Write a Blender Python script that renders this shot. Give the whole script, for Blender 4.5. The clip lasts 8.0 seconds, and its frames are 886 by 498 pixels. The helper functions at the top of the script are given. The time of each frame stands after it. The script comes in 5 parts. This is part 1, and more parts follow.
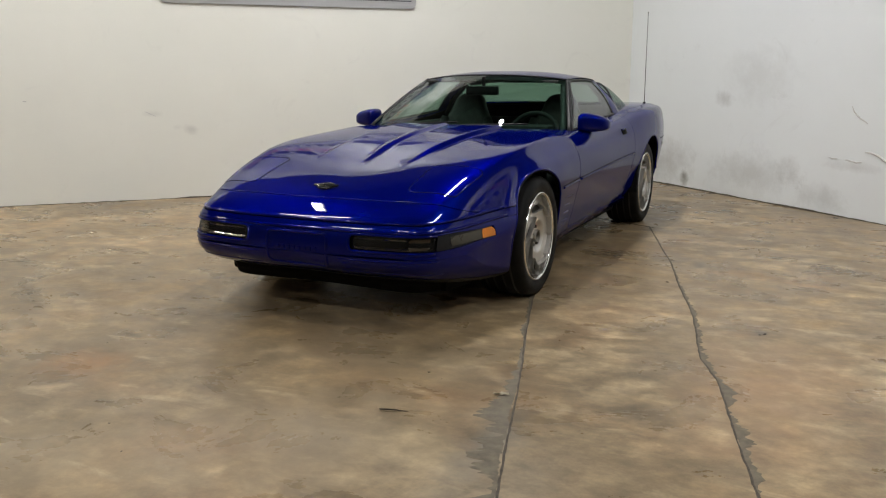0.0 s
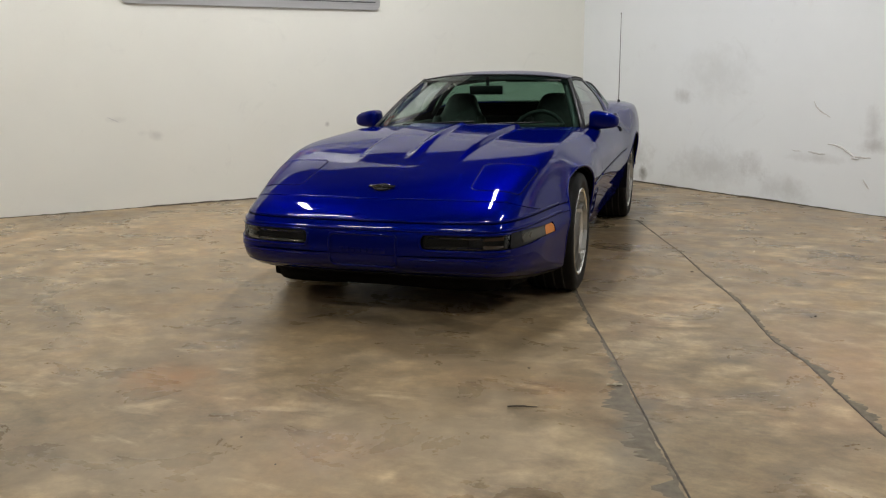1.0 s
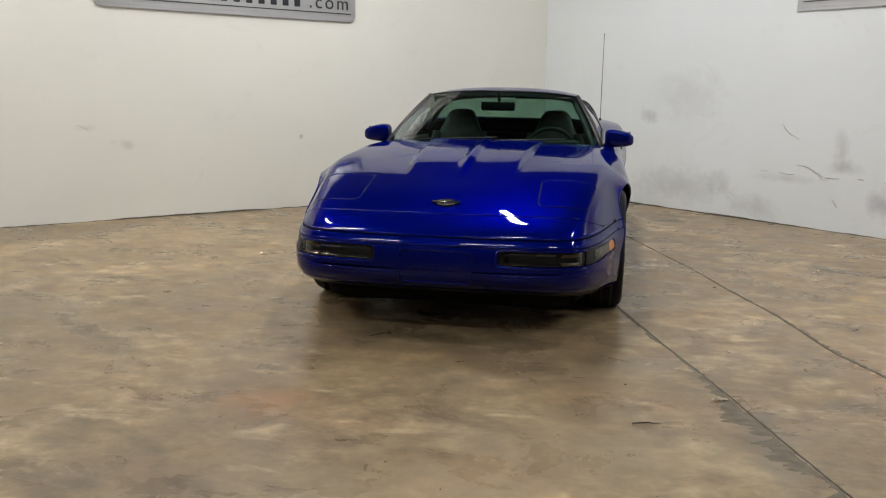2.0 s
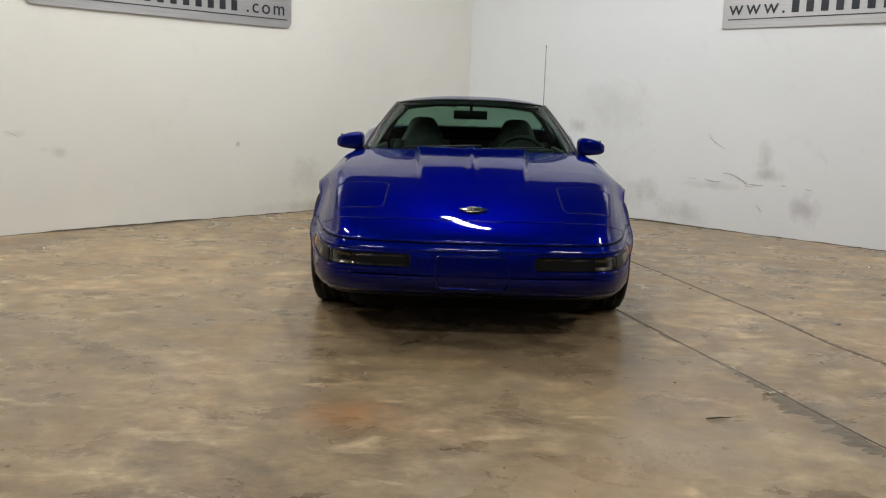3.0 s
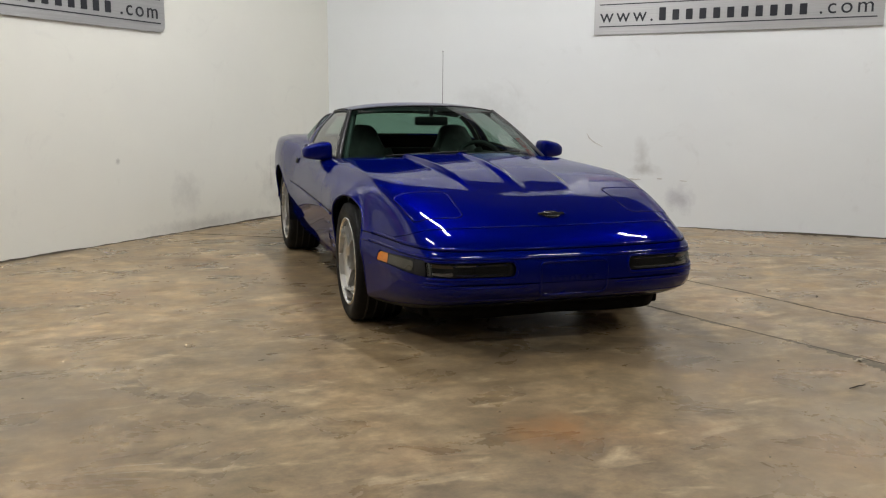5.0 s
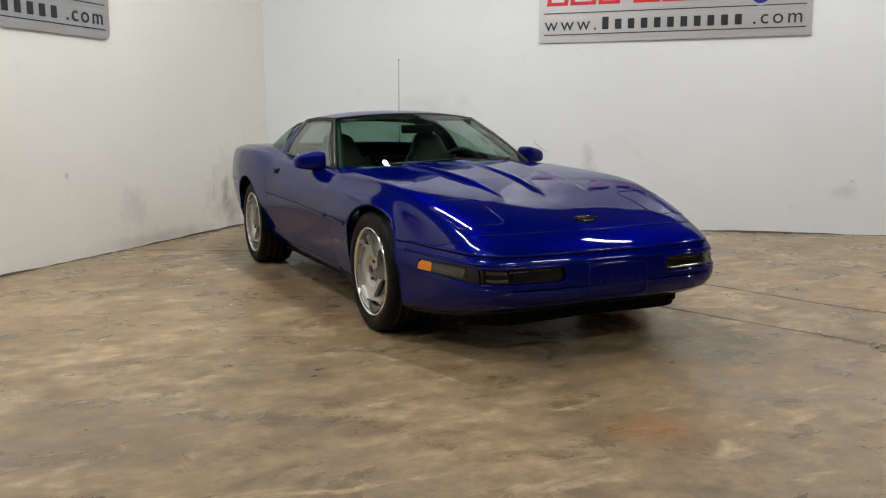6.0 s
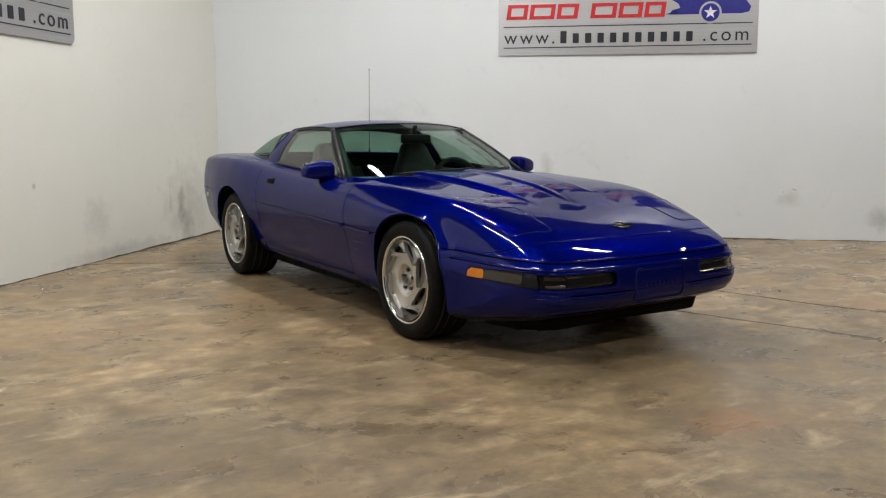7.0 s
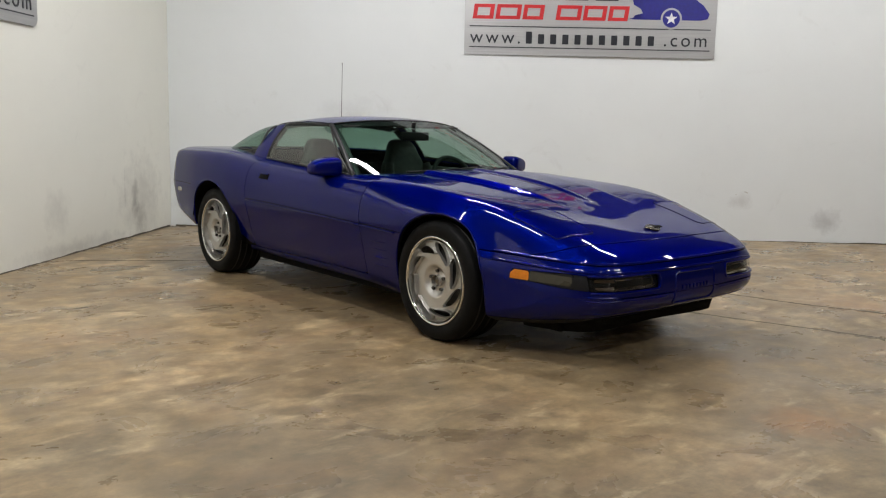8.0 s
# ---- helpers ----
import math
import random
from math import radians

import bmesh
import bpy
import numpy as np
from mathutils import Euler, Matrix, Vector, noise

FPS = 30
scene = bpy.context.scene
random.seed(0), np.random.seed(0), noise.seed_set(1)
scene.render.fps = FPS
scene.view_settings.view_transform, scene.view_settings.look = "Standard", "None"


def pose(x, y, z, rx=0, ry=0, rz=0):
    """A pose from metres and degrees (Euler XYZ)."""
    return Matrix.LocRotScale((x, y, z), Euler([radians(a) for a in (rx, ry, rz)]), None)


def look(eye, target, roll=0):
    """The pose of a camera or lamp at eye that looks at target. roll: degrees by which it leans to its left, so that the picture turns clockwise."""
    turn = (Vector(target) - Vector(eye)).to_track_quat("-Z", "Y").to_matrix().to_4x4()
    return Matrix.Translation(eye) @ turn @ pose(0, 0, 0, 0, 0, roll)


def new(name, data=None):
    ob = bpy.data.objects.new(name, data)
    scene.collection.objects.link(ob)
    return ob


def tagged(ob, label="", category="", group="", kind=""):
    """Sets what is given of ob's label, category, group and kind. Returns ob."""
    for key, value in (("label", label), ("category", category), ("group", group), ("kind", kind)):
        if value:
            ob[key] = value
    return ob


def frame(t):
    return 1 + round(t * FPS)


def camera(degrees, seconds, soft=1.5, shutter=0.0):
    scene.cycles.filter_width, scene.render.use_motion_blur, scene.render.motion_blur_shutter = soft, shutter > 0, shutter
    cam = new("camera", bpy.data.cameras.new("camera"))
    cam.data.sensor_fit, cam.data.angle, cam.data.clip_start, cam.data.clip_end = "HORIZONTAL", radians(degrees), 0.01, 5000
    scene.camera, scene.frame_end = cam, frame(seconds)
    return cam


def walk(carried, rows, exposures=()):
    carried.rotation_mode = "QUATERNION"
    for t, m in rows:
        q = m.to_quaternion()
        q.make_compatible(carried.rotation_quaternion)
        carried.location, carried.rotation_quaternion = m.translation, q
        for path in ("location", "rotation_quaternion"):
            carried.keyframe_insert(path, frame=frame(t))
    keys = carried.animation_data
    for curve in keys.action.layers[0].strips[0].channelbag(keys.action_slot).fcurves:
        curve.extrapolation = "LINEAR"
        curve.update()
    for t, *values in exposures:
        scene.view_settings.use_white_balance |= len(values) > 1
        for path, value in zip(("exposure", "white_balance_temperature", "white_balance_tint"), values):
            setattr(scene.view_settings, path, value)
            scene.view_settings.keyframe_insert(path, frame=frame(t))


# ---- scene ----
import collections
cam = camera(54.9, 8.0, soft=1.2)
PATH = [
    (0, (2.19, -4.036, 1.107), (1.35, -2.266, 0.705), -0.0),
    (0.5, (1.839, -4.198, 1.097), (1.11, -2.378, 0.698), 0.1),
    (1, (1.474, -4.326, 1.093), (0.868, -2.461, 0.696), -0.6),
    (1.5, (1.089, -4.405, 1.101), (0.595, -2.505, 0.719), -0.1),
    (3, (-0.045, -4.575, 1.074), (-0.087, -2.604, 0.737), 1.6),
    (3.5, (-0.436, -4.561, 1.074), (-0.303, -2.595, 0.735), 0.6),
    (4, (-0.837, -4.494, 1.086), (-0.56, -2.543, 0.746), 0.2),
    (4.5, (-1.243, -4.388, 1.073), (-0.807, -2.464, 0.745), 1.3),
    (5, (-1.605, -4.261, 1.048), (-1.024, -2.373, 0.735), 0.2),
    (6.5, (-2.632, -3.842, 1.05), (-1.662, -2.116, 0.765), -0.1),
    (7, (-2.954, -3.681, 1.045), (-1.877, -2.017, 0.773), -0.1),
    (7.5, (-3.233, -3.491, 1.043), (-2.058, -1.895, 0.773), 0.1),
    (8, (-3.464, -3.239, 1.057), (-2.192, -1.721, 0.777), 1.3),
]
walk(cam, [(t, look(eye, target, roll)) for t, eye, target, roll in PATH])

# ---- light ----
def world_light():
    w = bpy.data.worlds.new("dim_room_air")
    scene.world = w
    w.use_nodes = True
    w.node_tree.nodes["Background"].inputs[0].default_value = (0.9, 0.95, 1.0, 1)
    w.node_tree.nodes["Background"].inputs[1].default_value = 0.008


world_light()
CEILING = 5.2
PAINTED = 3.1  # height of the painted walls; an unseen dark upper wall is added above
HUNG = 4.4  # height of the hung light fittings
# Unseen fittings: some set from reflections in the car, the rest added as fill.
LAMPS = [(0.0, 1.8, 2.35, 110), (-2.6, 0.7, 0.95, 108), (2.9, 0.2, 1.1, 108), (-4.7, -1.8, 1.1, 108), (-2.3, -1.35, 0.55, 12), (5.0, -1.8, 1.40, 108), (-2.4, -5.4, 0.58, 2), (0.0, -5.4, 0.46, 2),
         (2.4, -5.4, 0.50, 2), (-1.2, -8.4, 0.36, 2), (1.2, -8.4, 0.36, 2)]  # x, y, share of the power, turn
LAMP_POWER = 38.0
LAMP_COLOUR = (1.0, 0.985, 0.972)


# ---- materials ----
def nodes_of(name):
    m = bpy.data.materials.new(name)
    m.use_nodes = True
    nt = m.node_tree
    return m, nt, nt.nodes["Principled BSDF"]


def noise_node(nt, scale, detail=6.0, rough=0.6, coord="Object", stretch=(1, 1, 1), distort=0.0):
    tc = nt.nodes.new("ShaderNodeTexCoord")
    mp = nt.nodes.new("ShaderNodeMapping")
    mp.inputs["Scale"].default_value = stretch
    nz = nt.nodes.new("ShaderNodeTexNoise")
    nz.inputs["Scale"].default_value = scale
    nz.inputs["Detail"].default_value = detail
    nz.inputs["Roughness"].default_value = rough
    nz.inputs["Distortion"].default_value = distort
    nt.links.new(tc.outputs[coord], mp.inputs[0])
    nt.links.new(mp.outputs[0], nz.inputs[0])
    return nz.outputs["Fac"]


def ramp(nt, fac, stops):
    r = nt.nodes.new("ShaderNodeValToRGB")
    el = r.color_ramp.elements
    while len(el) < len(stops):
        el.new(0.5)
    for e, (p, c) in zip(el, stops):
        e.position = p
        e.color = (*c, 1) if len(c) == 3 else c
    nt.links.new(fac, r.inputs[0])
    return r.outputs[0]


def grey(v):
    return (v, v, v)


def mix(nt, fac, a, b, kind="MIX"):
    n = nt.nodes.new("ShaderNodeMix")
    n.data_type, n.blend_type = "RGBA", kind
    for sock, v in ((n.inputs[0], fac), (n.inputs[6], a), (n.inputs[7], b)):
        if isinstance(v, (int, float)):
            sock.default_value = v
        elif isinstance(v, tuple):
            sock.default_value = (*v, 1)
        else:
            nt.links.new(v, sock)
    return n.outputs[2]


def bump(nt, p, height, strength=0.2, dist=0.01):
    b = nt.nodes.new("ShaderNodeBump")
    b.inputs["Strength"].default_value = strength
    b.inputs["Distance"].default_value = dist
    nt.links.new(height, b.inputs["Height"])
    nt.links.new(b.outputs[0], p.inputs["Normal"])


def simple(name, colour, rough=0.5, metal=0.0, coat=0.0, var=0.15, scale=30.0, bumpy=0.0, spec=0.5):
    m, nt, p = nodes_of(name)
    n = noise_node(nt, scale)
    lo = tuple(c * (1 - var) for c in colour)
    hi = tuple(min(1, c * (1 + var)) for c in colour)
    nt.links.new(ramp(nt, n, [(0.3, lo), (0.7, hi)]), p.inputs["Base Color"])
    p.inputs["Metallic"].default_value = metal
    p.inputs["Specular IOR Level"].default_value = spec
    r = noise_node(nt, scale * 0.37)
    nt.links.new(ramp(nt, r, [(0.3, grey(rough * 0.85)), (0.7, grey(min(1, rough * 1.15)))]), p.inputs["Roughness"])
    p.inputs["Coat Weight"].default_value = coat
    p.inputs["Coat Roughness"].default_value = 0.02
    if bumpy:
        bump(nt, p, n, bumpy)
    return m


def paint_blue():
    m, nt, p = nodes_of("blue_paint")
    fl = noise_node(nt, 900.0, 2.0)
    nt.links.new(ramp(nt, fl, [(0.35, (0.0001, 0.0026, 0.082)), (0.7, (0.0002, 0.0044, 0.152))]), p.inputs["Base Color"])
    p.inputs["Metallic"].default_value = 0.55
    p.inputs["Roughness"].default_value = 0.42
    p.inputs["Specular IOR Level"].default_value = 0.0
    p.inputs["Specular Tint"].default_value = (0.02, 0.02, 0.4, 1)
    p.inputs["Coat Weight"].default_value = 0.75
    p.inputs["Coat IOR"].default_value = 1.39
    dust = noise_node(nt, 3.0, 8.0)
    nt.links.new(ramp(nt, dust, [(0.35, grey(0.004)), (0.8, grey(0.014))]), p.inputs["Coat Roughness"])
    return m


def glass_mat(name, tint, rise=0.45, base=0.06):
    m, nt, p = nodes_of(name)
    nt.nodes.remove(p)
    tr = nt.nodes.new("ShaderNodeBsdfTransparent")
    tr.inputs[0].default_value = (*tint, 1)
    gl = nt.nodes.new("ShaderNodeBsdfGlossy")
    gl.inputs["Roughness"].default_value = 0.01
    lw = nt.nodes.new("ShaderNodeLayerWeight")
    pw = nt.nodes.new("ShaderNodeMath")
    pw.operation = "POWER"
    pw.inputs[1].default_value = 4.5
    nt.links.new(lw.outputs["Facing"], pw.inputs[0])
    fr = nt.nodes.new("ShaderNodeMath")
    fr.operation = "MULTIPLY_ADD"
    fr.inputs[1].default_value, fr.inputs[2].default_value = rise, base
    nt.links.new(pw.outputs[0], fr.inputs[0])
    lw.inputs[0].default_value = 0.5
    mx = nt.nodes.new("ShaderNodeMixShader")
    nt.links.new(fr.outputs[0], mx.inputs[0])
    nt.links.new(tr.outputs[0], mx.inputs[1])
    nt.links.new(gl.outputs[0], mx.inputs[2])
    nt.links.new(mx.outputs[0], nt.nodes["Material Output"].inputs[0])
    return m


def spot_mask(nt, cx, cy, rx, ry, axes=(0, 1), edge=0.95, wob=0.55, scale=6.0):
    """1 inside a ragged oval patch, 0 outside, in the object's own plane."""
    tc = nt.nodes.new("ShaderNodeTexCoord")
    sp = nt.nodes.new("ShaderNodeSeparateXYZ")
    nt.links.new(tc.outputs["Object"], sp.inputs[0])

    def m(op, a, b=None):
        n = nt.nodes.new("ShaderNodeMath")
        n.operation = op
        for i, v in enumerate((a, b)):
            if v is None:
                continue
            if isinstance(v, (int, float)):
                n.inputs[i].default_value = v
            else:
                nt.links.new(v, n.inputs[i])
        return n.outputs[0]

    a = m("DIVIDE", m("SUBTRACT", sp.outputs[axes[0]], cx), rx)
    b = m("DIVIDE", m("SUBTRACT", sp.outputs[axes[1]], cy), ry)
    d = m("SQRT", m("ADD", m("MULTIPLY", a, a), m("MULTIPLY", b, b)))
    d = m("ADD", d, m("MULTIPLY", m("SUBTRACT", noise_node(nt, scale, 6.0, 0.7), 0.5), wob * 4))
    r = nt.nodes.new("ShaderNodeMapRange")
    nt.links.new(d, r.inputs[0])
    r.inputs[1].default_value, r.inputs[2].default_value = 1.0, 1.0 - edge
    r.inputs[3].default_value, r.inputs[4].default_value = 0.0, 1.0
    return r.outputs[0]


def scale_fac(nt, v, k):
    n = nt.nodes.new("ShaderNodeMath")
    n.operation = "MULTIPLY"
    nt.links.new(v, n.inputs[0])
    if isinstance(k, (int, float)):
        n.inputs[1].default_value = k
    else:
        nt.links.new(k, n.inputs[1])
    return n.outputs[0]


def concrete():
    m, nt, p = nodes_of("stained_concrete")
    big = noise_node(nt, 0.8, 7.0, 0.55, distort=0.6)
    mid = noise_node(nt, 2.6, 9.0, 0.62, stretch=(1, 1.2, 1), distort=0.5)
    fine = noise_node(nt, 16.0, 8.0, 0.72)
    col = ramp(nt, big, [(0.30, (0.178, 0.137, 0.088)), (0.45, (0.232, 0.174, 0.106)), (0.56, (0.268, 0.199, 0.118)), (0.70, (0.312, 0.224, 0.128))])
    col = mix(nt, 1.0, col, ramp(nt, mid, [(0.27, (0.68, 0.67, 0.66)), (0.42, (0.90, 0.89, 0.88)), (0.56, (1.08, 1.07, 1.05)), (0.72, (1.42, 1.38, 1.31))]), "MULTIPLY")
    # soft grey scuffed fields, brown soaked ones and a pinkish wash
    rub = noise_node(nt, 1.3, 5.0, 0.5, stretch=(1.3, 1, 1), distort=0.4)
    col = mix(nt, scale_fac(nt, ramp(nt, rub, [(0.42, grey(0)), (0.76, grey(1))]), 0.6), col, (0.165, 0.138, 0.098))
    soak = noise_node(nt, 2.2, 5.0, 0.5, distort=0.4)
    col = mix(nt, scale_fac(nt, ramp(nt, soak, [(0.44, grey(0)), (0.80, grey(1))]), 0.6), col, (0.112, 0.086, 0.056))
    wash = noise_node(nt, 1.1, 6.0, 0.6, stretch=(1, 1.6, 1))
    col = mix(nt, scale_fac(nt, ramp(nt, wash, [(0.52, grey(0)), (0.70, grey(1))]), 0.5), col, (0.315, 0.200, 0.114))
    # pale worn places: broad and soft, with smaller smears inside them
    cluster = ramp(nt, noise_node(nt, 1.15, 5.0, 0.6), [(0.42, grey(0)), (0.62, grey(1))])
    worn = noise_node(nt, 5.0, 6.0, 0.58, stretch=(0.8, 1.1, 1), distort=0.5)
    col = mix(nt, scale_fac(nt, scale_fac(nt, ramp(nt, worn, [(0.44, grey(0)), (0.70, grey(1))]), cluster), 0.9), col, (0.50, 0.395, 0.252))
    smear = noise_node(nt, 6.5, 6.0, 0.6, stretch=(0.45, 1.1, 1), distort=0.6)
    col = mix(nt, scale_fac(nt, ramp(nt, smear, [(0.58, grey(0)), (0.72, grey(1))]), 0.75), col, (0.50, 0.405, 0.270))
    dirt = noise_node(nt, 6.0, 4.0, 0.5, stretch=(0.6, 1.1, 1), distort=0.3)
    col = mix(nt, scale_fac(nt, ramp(nt, dirt, [(0.52, grey(0)), (0.82, grey(1))]), 0.35), col, (0.110, 0.088, 0.060))
    mottle = noise_node(nt, 8.5, 7.0, 0.68, stretch=(0.85, 1.1, 1))
    col = mix(nt, 1.0, col, ramp(nt, mottle, [(0.30, (0.66, 0.65, 0.63)), (0.50, (0.98, 0.97, 0.95)), (0.70, (1.40, 1.38, 1.33))]), "MULTIPLY")
    col = mix(nt, 1.0, col, ramp(nt, fine, [(0.32, (0.82, 0.80, 0.745)), (0.68, (1.20, 1.165, 1.09))]), "MULTIPLY")
    # Set ovals of colour; the broad dark brown one lies before the car nose.
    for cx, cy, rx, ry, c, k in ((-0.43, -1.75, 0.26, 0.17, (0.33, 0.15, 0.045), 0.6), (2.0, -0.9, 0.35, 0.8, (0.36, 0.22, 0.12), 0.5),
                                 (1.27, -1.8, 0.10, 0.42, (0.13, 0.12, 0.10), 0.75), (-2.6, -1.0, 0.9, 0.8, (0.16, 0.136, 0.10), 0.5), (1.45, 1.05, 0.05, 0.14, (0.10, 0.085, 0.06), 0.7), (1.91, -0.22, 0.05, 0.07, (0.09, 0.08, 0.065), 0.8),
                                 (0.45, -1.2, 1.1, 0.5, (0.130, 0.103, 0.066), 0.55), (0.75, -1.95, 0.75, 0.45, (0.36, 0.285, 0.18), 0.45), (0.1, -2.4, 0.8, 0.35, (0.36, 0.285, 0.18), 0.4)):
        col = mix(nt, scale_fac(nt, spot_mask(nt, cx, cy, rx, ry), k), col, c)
    nt.links.new(col, p.inputs["Base Color"])
    nt.links.new(ramp(nt, mid, [(0.3, grey(0.20)), (0.7, grey(0.44))]), p.inputs["Roughness"])
    p.inputs["Specular IOR Level"].default_value = 0.28
    bump(nt, p, mix(nt, 0.5, mid, fine), 0.07, 0.01)
    return m


def wall_paint(name, colour, spots):
    m, nt, p = nodes_of(name)
    big = noise_node(nt, 0.7, 6.0)
    fine = noise_node(nt, 26.0, 8.0)
    col = ramp(nt, big, [(0.3, tuple(c * 0.94 for c in colour)), (0.7, colour)])
    smear = noise_node(nt, 2.2, 9.0, 0.7, distort=1.2)
    col = mix(nt, scale_fac(nt, ramp(nt, smear, [(0.60, grey(0)), (0.76, grey(1))]), 0.22), col, (0.42, 0.41, 0.39))
    for cx, cz, rx, rz, c, k in spots:
        col = mix(nt, scale_fac(nt, spot_mask(nt, cx, cz, rx, rz, (0, 2), 0.9, 0.5, 7.0), k), col, c)
    nt.links.new(col, p.inputs["Base Color"])
    p.inputs["Roughness"].default_value = 0.62
    bump(nt, p, mix(nt, 0.35, smear, fine), 0.10, 0.02)
    return m


BLUE = paint_blue()
BLACK = simple("black_plastic", (0.008, 0.008, 0.009), 0.45, spec=0.25)
GLOSSBLACK = simple("gloss_black", (0.004, 0.004, 0.0045), 0.08, coat=1.0)
SHELL = simple("black_undercoat", (0.004, 0.004, 0.004), 0.9, spec=0.1)
RUBBER = simple("tyre_rubber", (0.005, 0.005, 0.005), 0.55, var=0.3, bumpy=0.08, spec=0.12)
SEAL = simple("rubber_seal", (0.01, 0.01, 0.01), 0.5)
ALLOY = simple("machined_alloy", (0.52, 0.51, 0.48), 0.36, metal=0.75, var=0.04, scale=8)
POLISH = simple("polished_lip", (0.78, 0.77, 0.74), 0.12, metal=1.0, var=0.05)
# Alloy coloured dark for the shade behind the wheel slots; lug nuts share it.
DARKALLOY = simple("shadowed_barrel", (0.07, 0.068, 0.064), 0.45, metal=0.6)
STEEL = simple("brake_steel", (0.16, 0.145, 0.12), 0.18, metal=1.0)
REFLECTOR = simple("lamp_reflector", (0.46, 0.44, 0.38), 0.22, metal=1.0, var=0.4, scale=60)
BRIGHTSTRIP = simple("bright_reflector", (0.80, 0.78, 0.72), 0.14, metal=1.0)
BROWNLENS = simple("brown_lamp_shade", (0.05, 0.03, 0.018), 0.3, coat=0.5)
CHROME = simple("chrome", (0.8, 0.8, 0.8), 0.06, metal=1.0, var=0.02)
LEATHER = simple("grey_leather", (0.075, 0.075, 0.070), 0.5, var=0.2, bumpy=0.1)
DASH = simple("dark_vinyl", (0.024, 0.025, 0.024), 0.55, bumpy=0.1)
CARPET = simple("dark_carpet", (0.02, 0.02, 0.021), 0.95, var=0.4, scale=120, bumpy=0.3)
TRIMGREY = simple("grey_pillar_trim", (0.022, 0.022, 0.021), 0.35, metal=0.3)
AMBER = simple("amber_lens", (0.60, 0.185, 0.004), 0.3, coat=0.2, spec=0.3)
GREYLENS = simple("smoked_lens", (0.042, 0.037, 0.024), 0.3, coat=0.2, spec=0.3)
WHITELENS = simple("pale_lens", (0.4, 0.4, 0.38), 0.15, coat=1.0)
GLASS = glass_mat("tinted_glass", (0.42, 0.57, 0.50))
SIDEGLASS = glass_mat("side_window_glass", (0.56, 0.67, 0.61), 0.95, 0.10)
LENS = glass_mat("lamp_glass", (0.80, 0.79, 0.74))
JOINT = simple("joint_filler", (0.066, 0.054, 0.039), 0.85, var=0.5, scale=40, bumpy=0.4)
CEIL = simple("ceiling_boards", (0.035, 0.034, 0.032), 0.9)
DARKUPPER = simple("dark_upper_wall", (0.03, 0.03, 0.028), 0.9)
WALLFAR = simple("grey_far_wall", (0.075, 0.073, 0.068), 0.85)
WHITEMETAL = simple("white_enamel", (0.75, 0.75, 0.73), 0.4)
INK = simple("dark_vinyl_letter", (0.012, 0.014, 0.02), 0.4)
RED = simple("red_vinyl", (0.55, 0.015, 0.02), 0.4)
NAVY = simple("blue_vinyl", (0.012, 0.012, 0.19), 0.35)
WHITEVINYL = simple("white_vinyl", (0.75, 0.75, 0.75), 0.4)
CRACKGREY = simple("crack_grey", (0.53, 0.52, 0.50), 0.9)
MORTAR = simple("grey_mortar", (0.138, 0.115, 0.080), 0.8, var=0.3, scale=25, bumpy=0.2)
LEAF = simple("dry_leaf", (0.60, 0.54, 0.42), 0.8)
TWIG = simple("dark_twig", (0.03, 0.022, 0.015), 0.9)


def tube_glow():
    m, nt, p = nodes_of("lit_tube")
    p.inputs["Base Color"].default_value = (0.9, 0.9, 0.9, 1)
    p.inputs["Emission Color"].default_value = (*LAMP_COLOUR, 1)
    p.inputs["Emission Strength"].default_value = 60.0
    return m


TUBE = tube_glow()


def brushed():
    m, nt, p = nodes_of("brushed_aluminium")
    n = noise_node(nt, 8.0, 4.0, 0.6, stretch=(0.15, 1, 30))
    nt.links.new(ramp(nt, n, [(0.3, grey(0.42)), (0.7, grey(0.56))]), p.inputs["Base Color"])
    p.inputs["Metallic"].default_value = 1.0
    nt.links.new(ramp(nt, n, [(0.3, grey(0.42)), (0.7, grey(0.52))]), p.inputs["Roughness"])
    bump(nt, p, n, 0.05, 0.002)
    return m


BRUSHED = brushed()


# ---- mesh helpers ----
def part(name, bm, material, parent=None, label="", smooth=None):
    me = bpy.data.meshes.new(name)
    if smooth is not None:
        for f in bm.faces:
            f.smooth = True
        me_angle = smooth
    bm.normal_update()
    bm.to_mesh(me)
    bm.free()
    if smooth is not None and me_angle < 180:
        me.set_sharp_from_angle(angle=radians(me_angle))
    me.materials.append(material)
    ob = new(name, me)
    if parent is not None:
        ob.parent = parent
    if label:
        ob["label"] = label
    return ob


def mesh_part(name, v, f, material, parent=None, label="", normals=None, smooth=True):
    me = bpy.data.meshes.new(name)
    me.from_pydata([tuple(p) for p in v], [], [tuple(q) for q in f])
    me.update()
    if smooth:
        me.shade_smooth()
    if normals is not None:
        me.normals_split_custom_set_from_vertices([tuple(n) for n in normals])
    me.materials.append(material)
    ob = new(name, me)
    if parent is not None:
        ob.parent = parent
    if label:
        ob["label"] = label
    return ob


